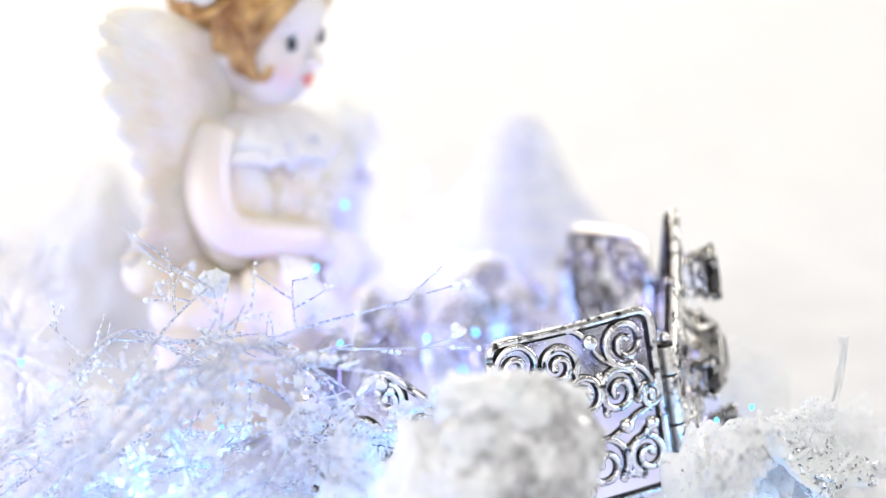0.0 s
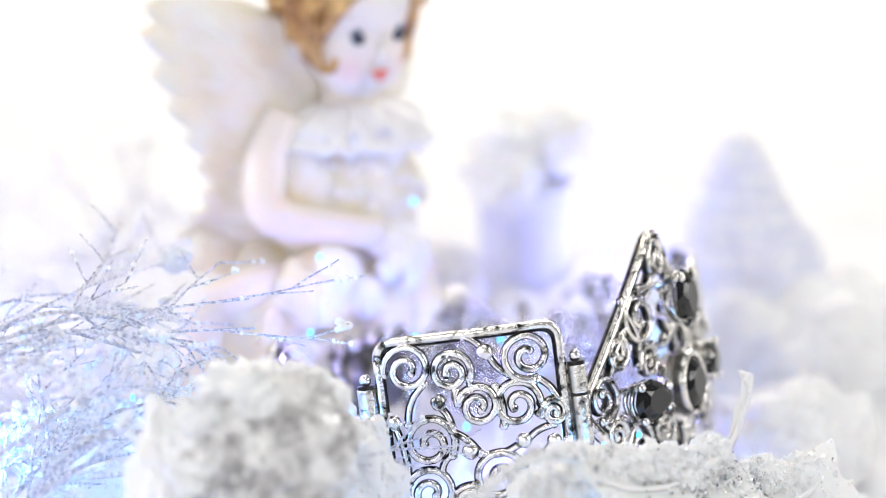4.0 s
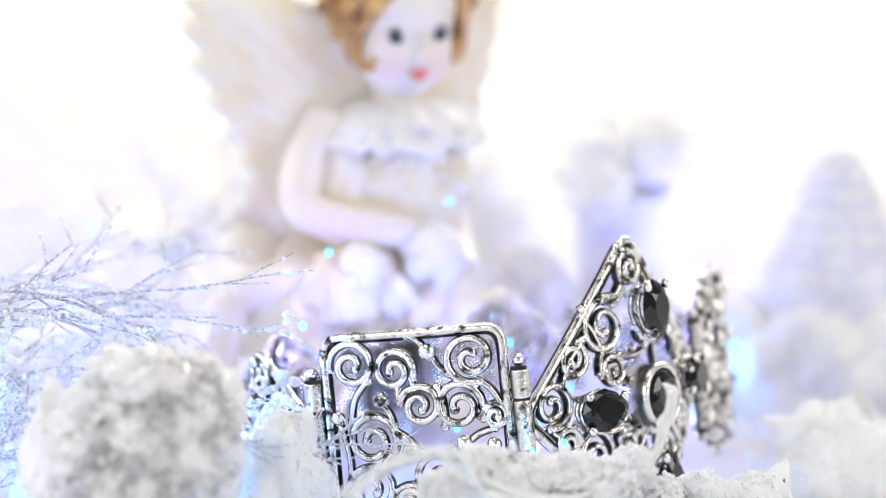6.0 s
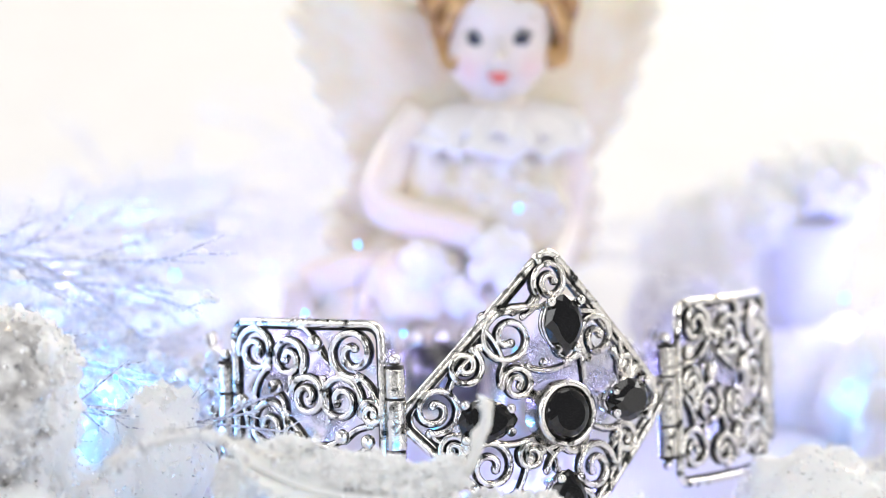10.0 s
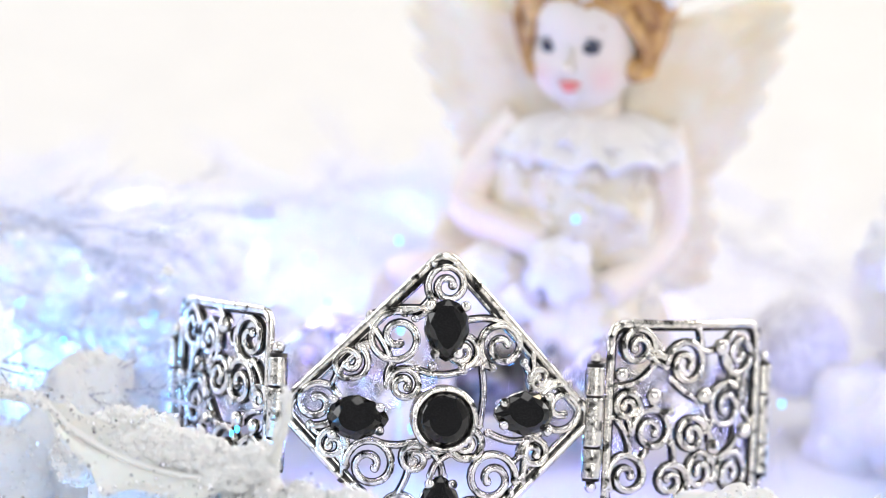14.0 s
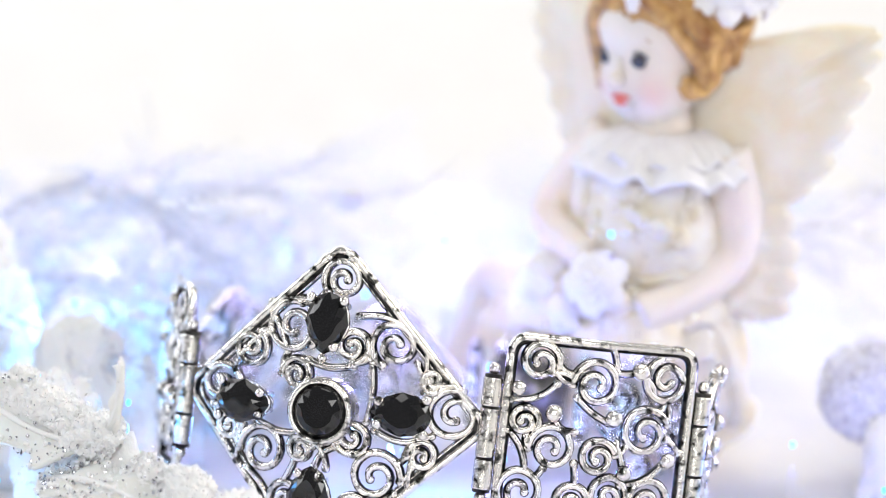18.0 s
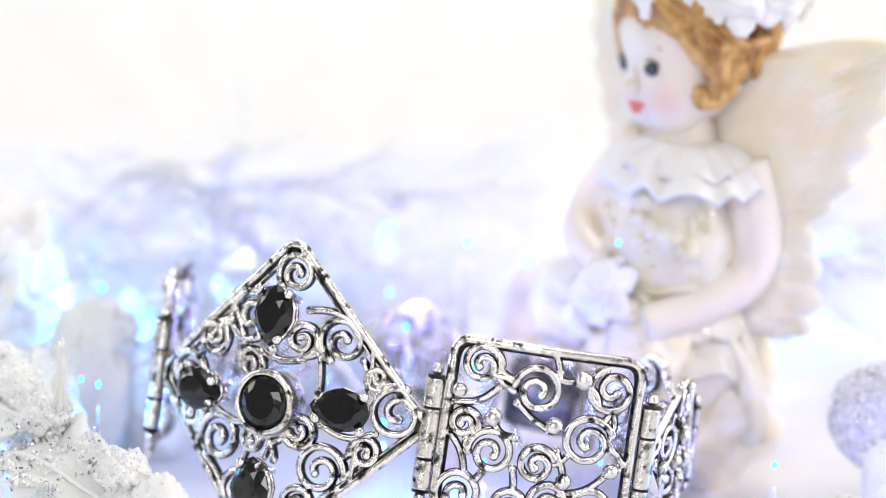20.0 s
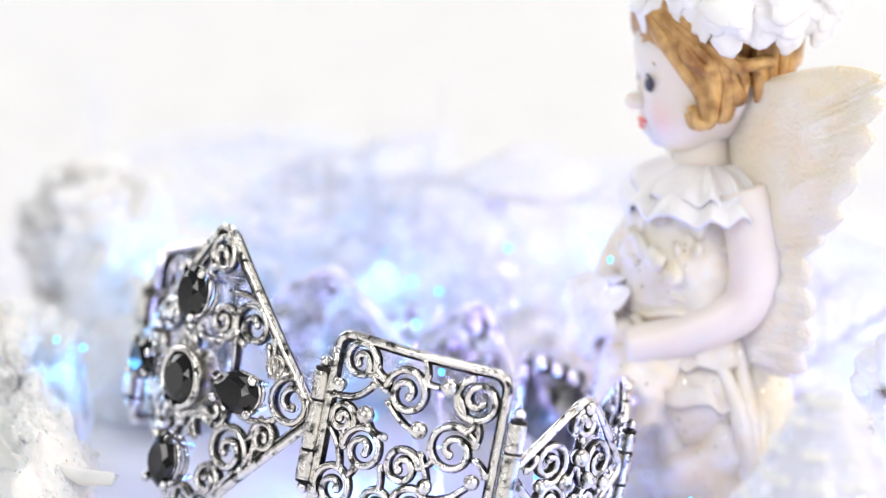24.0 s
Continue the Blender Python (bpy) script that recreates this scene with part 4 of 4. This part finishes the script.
for i, (x, y, z, s) in enumerate(LUMPS):
    lump("snow_clump", x, y, z, s, i + 2, SNOW, "clump of white artificial snow lying on the cloth", "snow clump", "snow clumps", rough=0.13, bumps=16, bump_r=0.3)
lump("glitter_ball", 32.2, 35.0, 10.2, (5.7, 5.7, 5.7), 31, GLITTER, "silver-white glitter ball resting on the snow", "glitter ball", rough=0.05, bumps=0)


def frosted_pot():
    """A tapered glitter pot heaped with white foam."""
    top = empty("frosted_pot", pose(47.4 * MM, 37.5 * MM, 0))
    bm = bmesh.new()
    prof = ((0.0, 0.0), (4.6, 0.0), (5.0, 0.6), (5.7, 19.0), (6.2, 19.6), (6.1, 21.4), (5.3, 21.6), (5.0, 19.5), (0.0, 18.5))
    rings = [[bm.verts.new(Vector((max(r, 0.01) * cos(tau * i / 40), max(r, 0.01) * sin(tau * i / 40), z)) * MM) for i in range(40)] for r, z in prof]
    for a, b in zip(rings, rings[1:]):
        for i in range(40):
            bm.faces.new((a[i], a[(i + 1) % 40], b[(i + 1) % 40], b[i]))
    part("pot", bm, LILAC, top)
    for x, y, z, s, seed in ((-2.0, 0.5, 23.5, (5.2, 4.8, 4.6), 61), (3.4, -0.8, 25.0, (4.0, 4.0, 4.6), 62), (-5.0, -2.5, 21.6, (3.8, 3.6, 3.4), 63), (4.8, 2.5, 21.6, (3.8, 3.6, 3.2), 64), (0.6, -3.4, 25.4, (2.8, 2.6, 3.4), 65)):
        ob = part("foam_top", lump_mesh(s, seed, detail=4, rough=0.4), SNOW, top)
        ob.matrix_basis = pose(x * MM, y * MM, z * MM)
    return tagged(top, "glittering pale pot heaped with white foam", "pot")


frosted_pot()
for x, y, w, h in ((41.0, 31.0, 6.0, 8.0), (48.5, 28.5, 6.5, 9.0), (55.5, 34.0, 6.0, 8.5), (40.0, 42.0, 6.0, 7.5)):
    lump("snow_clump", x, y, 1.5, (w, w * 0.9, h), int(x) + 5, SNOW, "low bank of white artificial snow round the pot", "snow clump", "snow clumps", rough=0.15)


def foam_cone(x, y):
    """A ragged bell-shaped foam cone."""
    bm = bmesh.new()
    prof = ((0.0, 28.0), (1.6, 27.4), (3.2, 25.8), (4.4, 23.4), (5.4, 21.0), (6.8, 18.6), (8.6, 16.4), (10.0, 14.6), (10.8, 13.0), (11.2, 10.0), (11.4, 6.0), (11.6, 3.0), (11.8, 0.0))
    rings = []
    for r, z in prof:
        ring = []
        for i in range(56):
            a = tau * i / 56
            k = 1 + 0.12 * noise.noise(Vector((2.4 * cos(a), 2.4 * sin(a), z * 0.25))) + 0.07 * noise.noise(Vector((7 * cos(a), 7 * sin(a), z * 0.8)))
            ring.append(bm.verts.new(Vector((max(r, 0.02) * k * cos(a), max(r, 0.02) * k * sin(a), z + 0.5 * noise.noise(Vector((4 * cos(a), 4 * sin(a), z))))) * MM))
        rings.append(ring)
    for p, q in zip(rings, rings[1:]):
        for i in range(56):
            bm.faces.new((p[i], p[(i + 1) % 56], q[(i + 1) % 56], q[i]))
    bmesh.ops.recalc_face_normals(bm, faces=bm.faces[:])
    top = part("foam_cone", bm, LILAC)
    top.matrix_basis = pose(x * MM, y * MM, -0.4 * MM)
    r = random.Random(43)
    bm = bmesh.new()
    for _ in range(260):
        i, a = r.randrange(1, 8), r.uniform(0, tau)
        s = r.uniform(0.3, 0.9) * MM
        blob(bm, Vector((prof[i][0] * cos(a), prof[i][0] * sin(a), prof[i][1])) * MM, (s, s * 0.8, s * 0.7), None, 5, 4)
    tagged(part("frost", bm, SNOW, top, smooth=False), kind="stuff")
    return tagged(top, "bell-shaped pale lilac foam cone banked with snow", "foam cone")


foam_cone(66.0, 19.5)
for x, y, w, h in ((58.0, 12.0, 9.0, 9.0), (66.0, 6.5, 10.0, 8.0), (55.0, 22.0, 8.0, 8.0), (76.0, 10.0, 9.0, 8.0), (74.0, 30.0, 10.0, 9.0)):
    lump("snow_clump", x, y, 2.0, (w, w * 0.9, h), int(x), SNOW, "low bank of white artificial snow round the foam cone", "snow clump", "snow clumps", rough=0.15)
lump("foam_stone", 43.0, 66.0, 6.0, (8.0, 7.0, 11.0), 47, SNOW, "grey-white crumbly foam stone far back on the cloth", "foam stone", rough=0.3, bumps=8)
lump("snow_clump", -46.5, -28.6, 25.0, (3.8, 3.6, 1.8), 71, SNOW, "thin clump of white artificial snow on the foam ball", "snow clump", "snow clumps", rough=0.35)
lump("snow_clump", -40.4, -30.0, 20.0, (3.2, 4.6, 5.0), 75, SNOW, "clump of white artificial snow against the foam ball", "snow clump", "snow clumps", rough=0.3)
lump("snow_clump", -41.0, -27.0, 14.0, (4.4, 6.2, 9.6), 73, SNOW, "clump of white artificial snow against the foam ball", "snow clump", "snow clumps", rough=0.3)
lump("snow_clump", -50.6, -25.4, 13.0, (4.2, 5.0, 9.0), 72, SNOW, "clump of white artificial snow against the foam ball", "snow clump", "snow clumps", rough=0.3)


# ---- frosted twigs ----
def twig(name, pts, rnd, side_len, gap, thick, label, flakes=0.5, levels=2, mat=FROST, flat=0.7):
    """A bent frosted branch: stem, side twigs with needles, and frost grains."""
    pts = [Vector(p) * MM for p in pts]
    line = []
    for i in range(len(pts) - 1):
        p0, p1, p2, p3 = pts[max(i - 1, 0)], pts[i], pts[i + 1], pts[min(i + 2, len(pts) - 1)]
        for k in range(10):
            f = k / 10
            line.append(0.5 * (2 * p1 + (p2 - p0) * f + (2 * p0 - 5 * p1 + 4 * p2 - p3) * f * f + (3 * p1 - p0 - 3 * p2 + p3) * f ** 3))
    line.append(pts[-1])
    top = empty(name)
    bm = bmesh.new()
    tube(bm, line, thick * MM, 6, (1.3, 0.5))
    part("stem", bm, mat, top)
    needles, grains = bmesh.new(), bmesh.new()

    def grow(p, d, length, r, level):
        n = 5
        q, walk_pts = p.copy(), [p.copy()]
        for k in range(n):
            d = (d + Vector((rnd.gauss(0, 0.03), rnd.gauss(0, 0.03), rnd.gauss(0.0, 0.03)))).normalized()
            q = q + d * length / n
            walk_pts.append(q.copy())
            if level > 0 and k > 0 and rnd.random() < 0.7:
                s = d.orthogonal().normalized()
                s.rotate(Matrix.Rotation(rnd.uniform(0, tau), 3, d))
                s.z *= flat
                grow(q, (d * 0.9 + s * 0.8).normalized(), length * rnd.uniform(0.3, 0.55), r * 0.75, level - 1)
            if rnd.random() < flakes * 0.5:
                g = rnd.uniform(0.14, 0.34) * MM
                blob(grains, q, (g, g * rnd.uniform(0.6, 1.2), g), None, 6, 4)
        tube(needles, walk_pts, r, 4, (1.0, 0.55))
        if rnd.random() < flakes * 0.22:
            g = rnd.uniform(0.3, 0.7) * MM
            for _ in range(3):
                blob(grains, q + Vector((rnd.gauss(0, 1), rnd.gauss(0, 1), rnd.gauss(0, 1))) * g * 0.8, (g, g * 0.7, g * 0.8), None, 6, 4, 0, g * 0.5, 900)
    travel = 0.0
    for a, b in zip(line, line[1:]):
        travel += (b - a).length
        if travel > gap * MM:
            travel = 0.0
            d = (b - a).normalized()
            s = d.orthogonal().normalized()
            s.rotate(Matrix.Rotation(rnd.uniform(0, tau), 3, d))
            s.z *= flat
            grow(b, (d * 0.9 + s).normalized(), side_len * rnd.uniform(0.6, 1.3) * MM, thick * 0.75 * MM, levels - 1)
    tagged(part("foliage", needles, mat, top), kind="stuff")
    if grains.verts:
        tagged(part("frost", grains, SNOW, top), kind="stuff")
    else:
        grains.free()
    return tagged(top, label, "twig", "frosted twigs")


rnd = random.Random(11)
SPRAYS = (((-74, 2, 15), (-55, -2, 25), (-39, -3, 25.7), (-28, -5, 25.7)), ((-74, -2, 13), (-54, -3, 24.5), (-40, -4, 23.8), (-27, -4.6, 22.5)),
          ((-72, 4, 14), (-52, 0, 26), (-38, -3, 23.5), (-30, -7, 18)), ((-72, 9, 12), (-50, 5, 23), (-36, 2, 20), (-28, 0.3, 15)),
          ((-76, 8, 12), (-56, 6, 21), (-40, 9, 25), (-24, 13, 25.5)), ((-70, 14, 12), (-54, 12, 22), (-40, 14, 24), (-26, 17, 20)),
          ((-66, -8, 6), (-52, -12, 15), (-42, -12, 17), (-33, -10, 12)), ((-66, -2, 8), (-52, -8, 19), (-42, -10, 20), (-34, -14, 15)))
for spray in SPRAYS:
    twig("frosted_twig", spray, rnd, 10.0, 5.0, 0.22, "long thin silver-white frosted twig with crumbs of snow", 0.9, 2, FROST, 0.45)
for i in range(9):
    f = i / 8
    tip = (-32.0 + rnd.uniform(-4, 4) + 5 * f, -14.0 + 40 * f + rnd.uniform(-3, 3))
    x0, y0 = -60 + rnd.uniform(-6, 6), -6 + 34 * f + rnd.uniform(-6, 6)
    h = rnd.uniform(8, 19)
    twig("frosted_twig", [(x0, y0, 2.0), (x0 + 0.35 * (tip[0] - x0), y0 + 0.3 * (tip[1] - y0), h * 0.8), (x0 + 0.7 * (tip[0] - x0), y0 + 0.68 * (tip[1] - y0), h), (tip[0], tip[1], h * rnd.uniform(0.6, 0.95))],
         rnd, 11.0, 5.0, 0.24, "thin white frosted twig with glitter and snow grains", 1.0, 3, FROST, 0.6)
for i in range(9):
    f = i / 8
    x0, y0 = -84 + 54 * f + rnd.uniform(-5, 5), 26 + 42 * f + rnd.uniform(-5, 5)
    tip = (x0 + rnd.uniform(18, 30), y0 - rnd.uniform(14, 26))
    h = rnd.uniform(8, 16)
    twig("frosted_twig", [(x0, y0, 1.5), (x0 + 0.3 * (tip[0] - x0), y0 + 0.35 * (tip[1] - y0), h * 0.85), (x0 + 0.7 * (tip[0] - x0), y0 + 0.68 * (tip[1] - y0), h), (tip[0], tip[1], h * rnd.uniform(0.5, 0.9))],
         rnd, 13.0, 5.0, 0.34, "thin white flocked twig with a few snow grains", 0.3, 2, FLOCK, 0.4)
for i in range(18):
    a = radians(84 + 104 * i / 17 + rnd.uniform(-4, 4))
    far = rnd.uniform(74, 104)
    turn = rnd.choice((-1, 1)) * rnd.uniform(0.22, 0.36)
    h = rnd.uniform(7, 20)
    twig("frosted_twig", [(far * cos(a + turn * k) * (1 - 0.05 * k), far * sin(a + turn * k) * (1 - 0.05 * k), z) for k, z in ((-1.0, 1.5), (-0.4, h * 0.8), (0.3, h), (1.2, h * rnd.uniform(0.5, 0.8)))],
         rnd, 15.0, 5.0, 0.40, "long white flocked twig arching far back on the cloth", 0.1, 2, FLOCK, 0.35)
twig("frosted_twig", [(-46.0, -28.0, 17.0), (-36.0, -26.0, 16.5), (-26.0, -22.5, 14.0), (-19.0, -20.0, 12.5)], rnd, 6.0, 1.6, 0.2, "bare wiry silver-white twig leaning on the bracelet", 0.1, 2)
twig("frosted_twig", [(-14.0, 40.0, 3.0), (-4.0, 52.0, 16.0), (8.0, 62.0, 20.0), (18.0, 70.0, 14.0)], rnd, 8.0, 2.2, 0.24, "thin white frosted twig lying behind the figurine", 0.6, 3)


# ---- frosted leaves and curled tendrils ----
def leaf(x, y, z, rz, tilt, roll, long, wide, curl, mat=None, label="pale frosted leaf with glitter grains lying on the snow"):
    bm = bmesh.new()
    n, m = 22, 10
    upper, lower = [], []
    for side, rows in ((0, upper), (1, lower)):
        for i in range(n + 1):
            f = i / n
            w = wide * sin(pi * min(f * 0.93 + 0.05, 1.0)) ** 0.8 * (1 - 0.35 * f)
            line = []
            for j in range(m + 1):
                g = j / m * 2 - 1
                zz = curl * f * f * long + 0.22 * wide * g * g + 0.35 * noise.noise(Vector((f * 5, g * 3, x))) - 0.12 * abs(sin(f * 18 + abs(g) * 5)) * (1 - g * g) - 0.25 * side
                line.append(bm.verts.new(Vector((f * long * (1 - 0.25 * curl * f), g * w + 0.25 * noise.noise(Vector((f * 9, g, y))), zz)) * MM))
            rows.append(line)
    for rows, flip in ((upper, False), (lower, True)):
        for p, q in zip(rows, rows[1:]):
            for j in range(m):
                f4 = (p[j], q[j], q[j + 1], p[j + 1])
                bm.faces.new(f4[::-1] if flip else f4)
    for i in range(n):
        for j in (0, m):
            bm.faces.new((upper[i][j], upper[i + 1][j], lower[i + 1][j], lower[i][j]))
    bmesh.ops.recalc_face_normals(bm, faces=bm.faces[:])
    top = part("leaf", bm, mat or LEAF)
    top.matrix_basis = pose(x * MM, y * MM, z * MM, roll, tilt, rz)
    bm = bmesh.new()
    tube(bm, [Vector((i / 14 * long * (1 - 0.25 * curl * i / 14), 0, curl * (i / 14) ** 2 * long + 0.15)) * MM for i in range(15)], 0.28 * MM, 6, (1.2, 0.4))
    part("midrib", bm, SNOW, top)
    bm = bmesh.new()
    r = random.Random(int(x * 7 + y * 3))
    for k in range(60):
        f, g = r.uniform(0.05, 0.95), r.uniform(-0.8, 0.8)
        w = wide * sin(pi * min(f * 0.93 + 0.05, 1.0)) ** 0.8 * (1 - 0.35 * f)
        s = r.uniform(0.12, 0.34) * MM
        blob(bm, Vector((f * long * (1 - 0.25 * curl * f), g * w, curl * f * f * long + 0.22 * wide * g * g + 0.2)) * MM, (s, s, s * 0.8), None, 6, 4)
    tagged(part("glitter", bm, GLITTER, top), kind="stuff")
    return tagged(top, label, "leaf", "frosted leaves")




def spiny_leaf(name, axis, wide, across, spines, label, seed, middle=0.5, spread=0.42):
    """A frosted leaf with spined edges along a bent midrib, crusted with glitter."""
    pts = [Vector(p) for p in axis]
    line = []
    for i in range(len(pts) - 1):
        p0, p1, p2, p3 = pts[max(i - 1, 0)], pts[i], pts[i + 1], pts[min(i + 2, len(pts) - 1)]
        for k in range(12):
            f = k / 12
            line.append(0.5 * (2 * p1 + (p2 - p0) * f + (2 * p0 - 5 * p1 + 4 * p2 - p3) * f * f + (3 * p1 - p0 - 3 * p2 + p3) * f ** 3))
    line.append(pts[-1])
    across = Vector(across).normalized()
    n, m = len(line) - 1, 12
    bm = bmesh.new()
    sheets = []
    for side in (0, 1):
        rows = []
        for i, p in enumerate(line):
            f = i / n
            d = (line[min(i + 1, n)] - line[max(i - 1, 0)]).normalized()
            up = d.cross(across).normalized()
            body = max(0.07, math.exp(-((f - middle) / spread) ** 4))
            teeth = (0.5 + 0.5 * cos(f * spines * tau)) ** 3
            row = []
            for j in range(m + 1):
                g = j / m * 2 - 1
                w = wide * body * (0.62 + 0.6 * teeth * abs(g) ** 2) + 0.28
                lift = 0.5 * noise.noise(Vector((f * 7, g * 2, seed))) + 0.9 * g * g * (0.4 + 0.6 * teeth) + 0.2 * abs(sin(f * 40 + abs(g) * 4)) * (1 - abs(g))
                row.append(bm.verts.new((p + across * g * w + up * (lift - side * 0.55)) * MM))
            rows.append(row)
        sheets.append(rows)
    for side, rows in enumerate(sheets):
        for p, q in zip(rows, rows[1:]):
            for j in range(m):
                f4 = (p[j], q[j], q[j + 1], p[j + 1])
                bm.faces.new(f4[::-1] if side else f4)
    for i in range(n):
        for j in (0, m):
            bm.faces.new((sheets[0][i][j], sheets[0][i + 1][j], sheets[1][i + 1][j], sheets[1][i][j]))
    for i in (0, n):
        for j in range(m):
            bm.faces.new((sheets[0][i][j], sheets[0][i][j + 1], sheets[1][i][j + 1], sheets[1][i][j]))
    bmesh.ops.recalc_face_normals(bm, faces=bm.faces[:])
    edge = [(v.co.copy()) for row in sheets[0][:int(n * 0.68)] for v in (row[0], row[1], row[-1], row[-2])]
    inner = [(v.co.copy()) for row in sheets[0][:int(n * 0.66)] for v in row[2:-2]]
    top = part(name, bm, LEAF)
    bm = bmesh.new()
    tube(bm, [(p + Vector((0, -0.25, 0.25))) * MM for p in line], 0.34 * MM, 7, (1.2, 0.5))
    part("midrib", bm, SNOW, top)
    r = random.Random(seed)
    for layer, mat, count, lo, hi in (("glitter", FLAKE, 260, 0.10, 0.30), ("frost", SNOW, 340, 0.14, 0.46)):
        bm = bmesh.new()
        for _ in range(count):
            p = r.choice(edge if r.random() < 0.7 else inner)
            s = r.uniform(lo, hi) * MM
            turn = Euler((r.uniform(0, 6), r.uniform(0, 6), r.uniform(0, 6))).to_matrix().to_4x4()
            blob(bm, p + Vector((r.gauss(0, 0.3), r.gauss(0, 0.3), r.gauss(0.1, 0.3))) * MM, (s, s * r.uniform(0.6, 1.0), s * 0.6), turn, 4, 3)
        tagged(part(layer, bm, mat, top, smooth=False), kind="stuff")
    return tagged(top, label, "leaf", "frosted leaves")


spiny_leaf("leaf", [(-33.0, -44.5, 15.5), (-29.5, -45.8, 18.6), (-24.0, -46.2, 19.0), (-20.5, -45.6, 16.2), (-15.0, -45.0, 13.6), (-9.0, -44.5, 12.6), (-4.0, -44.5, 13.4), (-1.0, -44.8, 15.8), (0.4, -45.0, 19.4), (0.6, -45.1, 22.2)],
           3.6, (0.1, 0.72, 0.62), 7.0, "spiny pale leaf with an upturned tip, crusted with snow and glitter", 5, 0.47, 0.17)
spiny_leaf("leaf", [(-9.0, -45.6, 8.6), (-4.0, -46.6, 10.0), (1.0, -46.4, 10.0), (6.0, -44.4, 8.0), (11.0, -42.0, 6.4)], 3.6, (0.15, 0.9, 0.35), 4.0, "greyish spiny frosted leaf lying low in the snow", 9)
for sx, sy, sz, ss in ((-16.0, -42.6, 14.6, (2.6, 2.0, 2.0)), (-20.0, -43.0, 14.6, (2.0, 1.8, 1.8)), (-12.2, -42.4, 14.6, (2.6, 2.2, 2.0)), (-23.8, 12.8, 25.6, (1.4, 1.2, 1.1)), (-5.4, -43.4, 13.4, (2.6, 2.0, 2.2)), (-8.8, -43.0, 14.6, (2.2, 1.8, 1.8)), (-2.6, -43.8, 14.8, (1.6, 1.4, 1.6)), (1.6, -42.4, 10.4, (2.4, 2.0, 1.8)), (6.6, -42.2, 10.2, (2.6, 2.0, 1.8)), (-33.0, -8.0, 12.0, (2.4, 2.2, 2.2)), (-39.0, -11.0, 12.0, (2.8, 2.4, 2.4))):
    lump("snow_tuft", sx, sy, sz, ss, int(-sx) + 40, SNOW, "small crumbly tuft of white artificial snow", "snow tuft", "snow tufts", detail=4, rough=0.3)
leaf(6.0, -44.0, 7.0, 30, 5, -20, 15.0, 5.0, 0.15)
leaf(44.0, -17.0, 2.4, 60, -10, 10, 12.0, 3.4, 0.2)


# ---- string of small blue lights ----
def string_lights():
    top = empty("string_lights")
    bm = bmesh.new()
    pts = []
    spots = [Vector(s[:3]) for s in LEDS]
    for a, b in zip(spots, spots[1:]):
        for k in range(24):
            f = k / 24
            p = a.lerp(b, f)
            p.z = p.z * (1 - sin(pi * f)) ** 40 - 2.2 * sin(pi * f)
            pts.append(p * MM)
    pts.append(spots[-1] * MM)
    tube(bm, pts, 0.08 * MM, 6)
    part("lead", bm, WIRE, top)
    # A bulb at every lamp spot, the added fills included.
    for x, y, z in spots:
        bm = bmesh.new()
        blob(bm, Vector((x, y, z + 2.2)) * MM, (0.24 * MM, 0.24 * MM, 0.34 * MM), None, 12, 8)
        part("bulb", bm, LED, top, "glowing blue bulb")
    return tagged(top, "thin wire string of small glowing blue lights, many added as fill", "string lights")


string_lights()
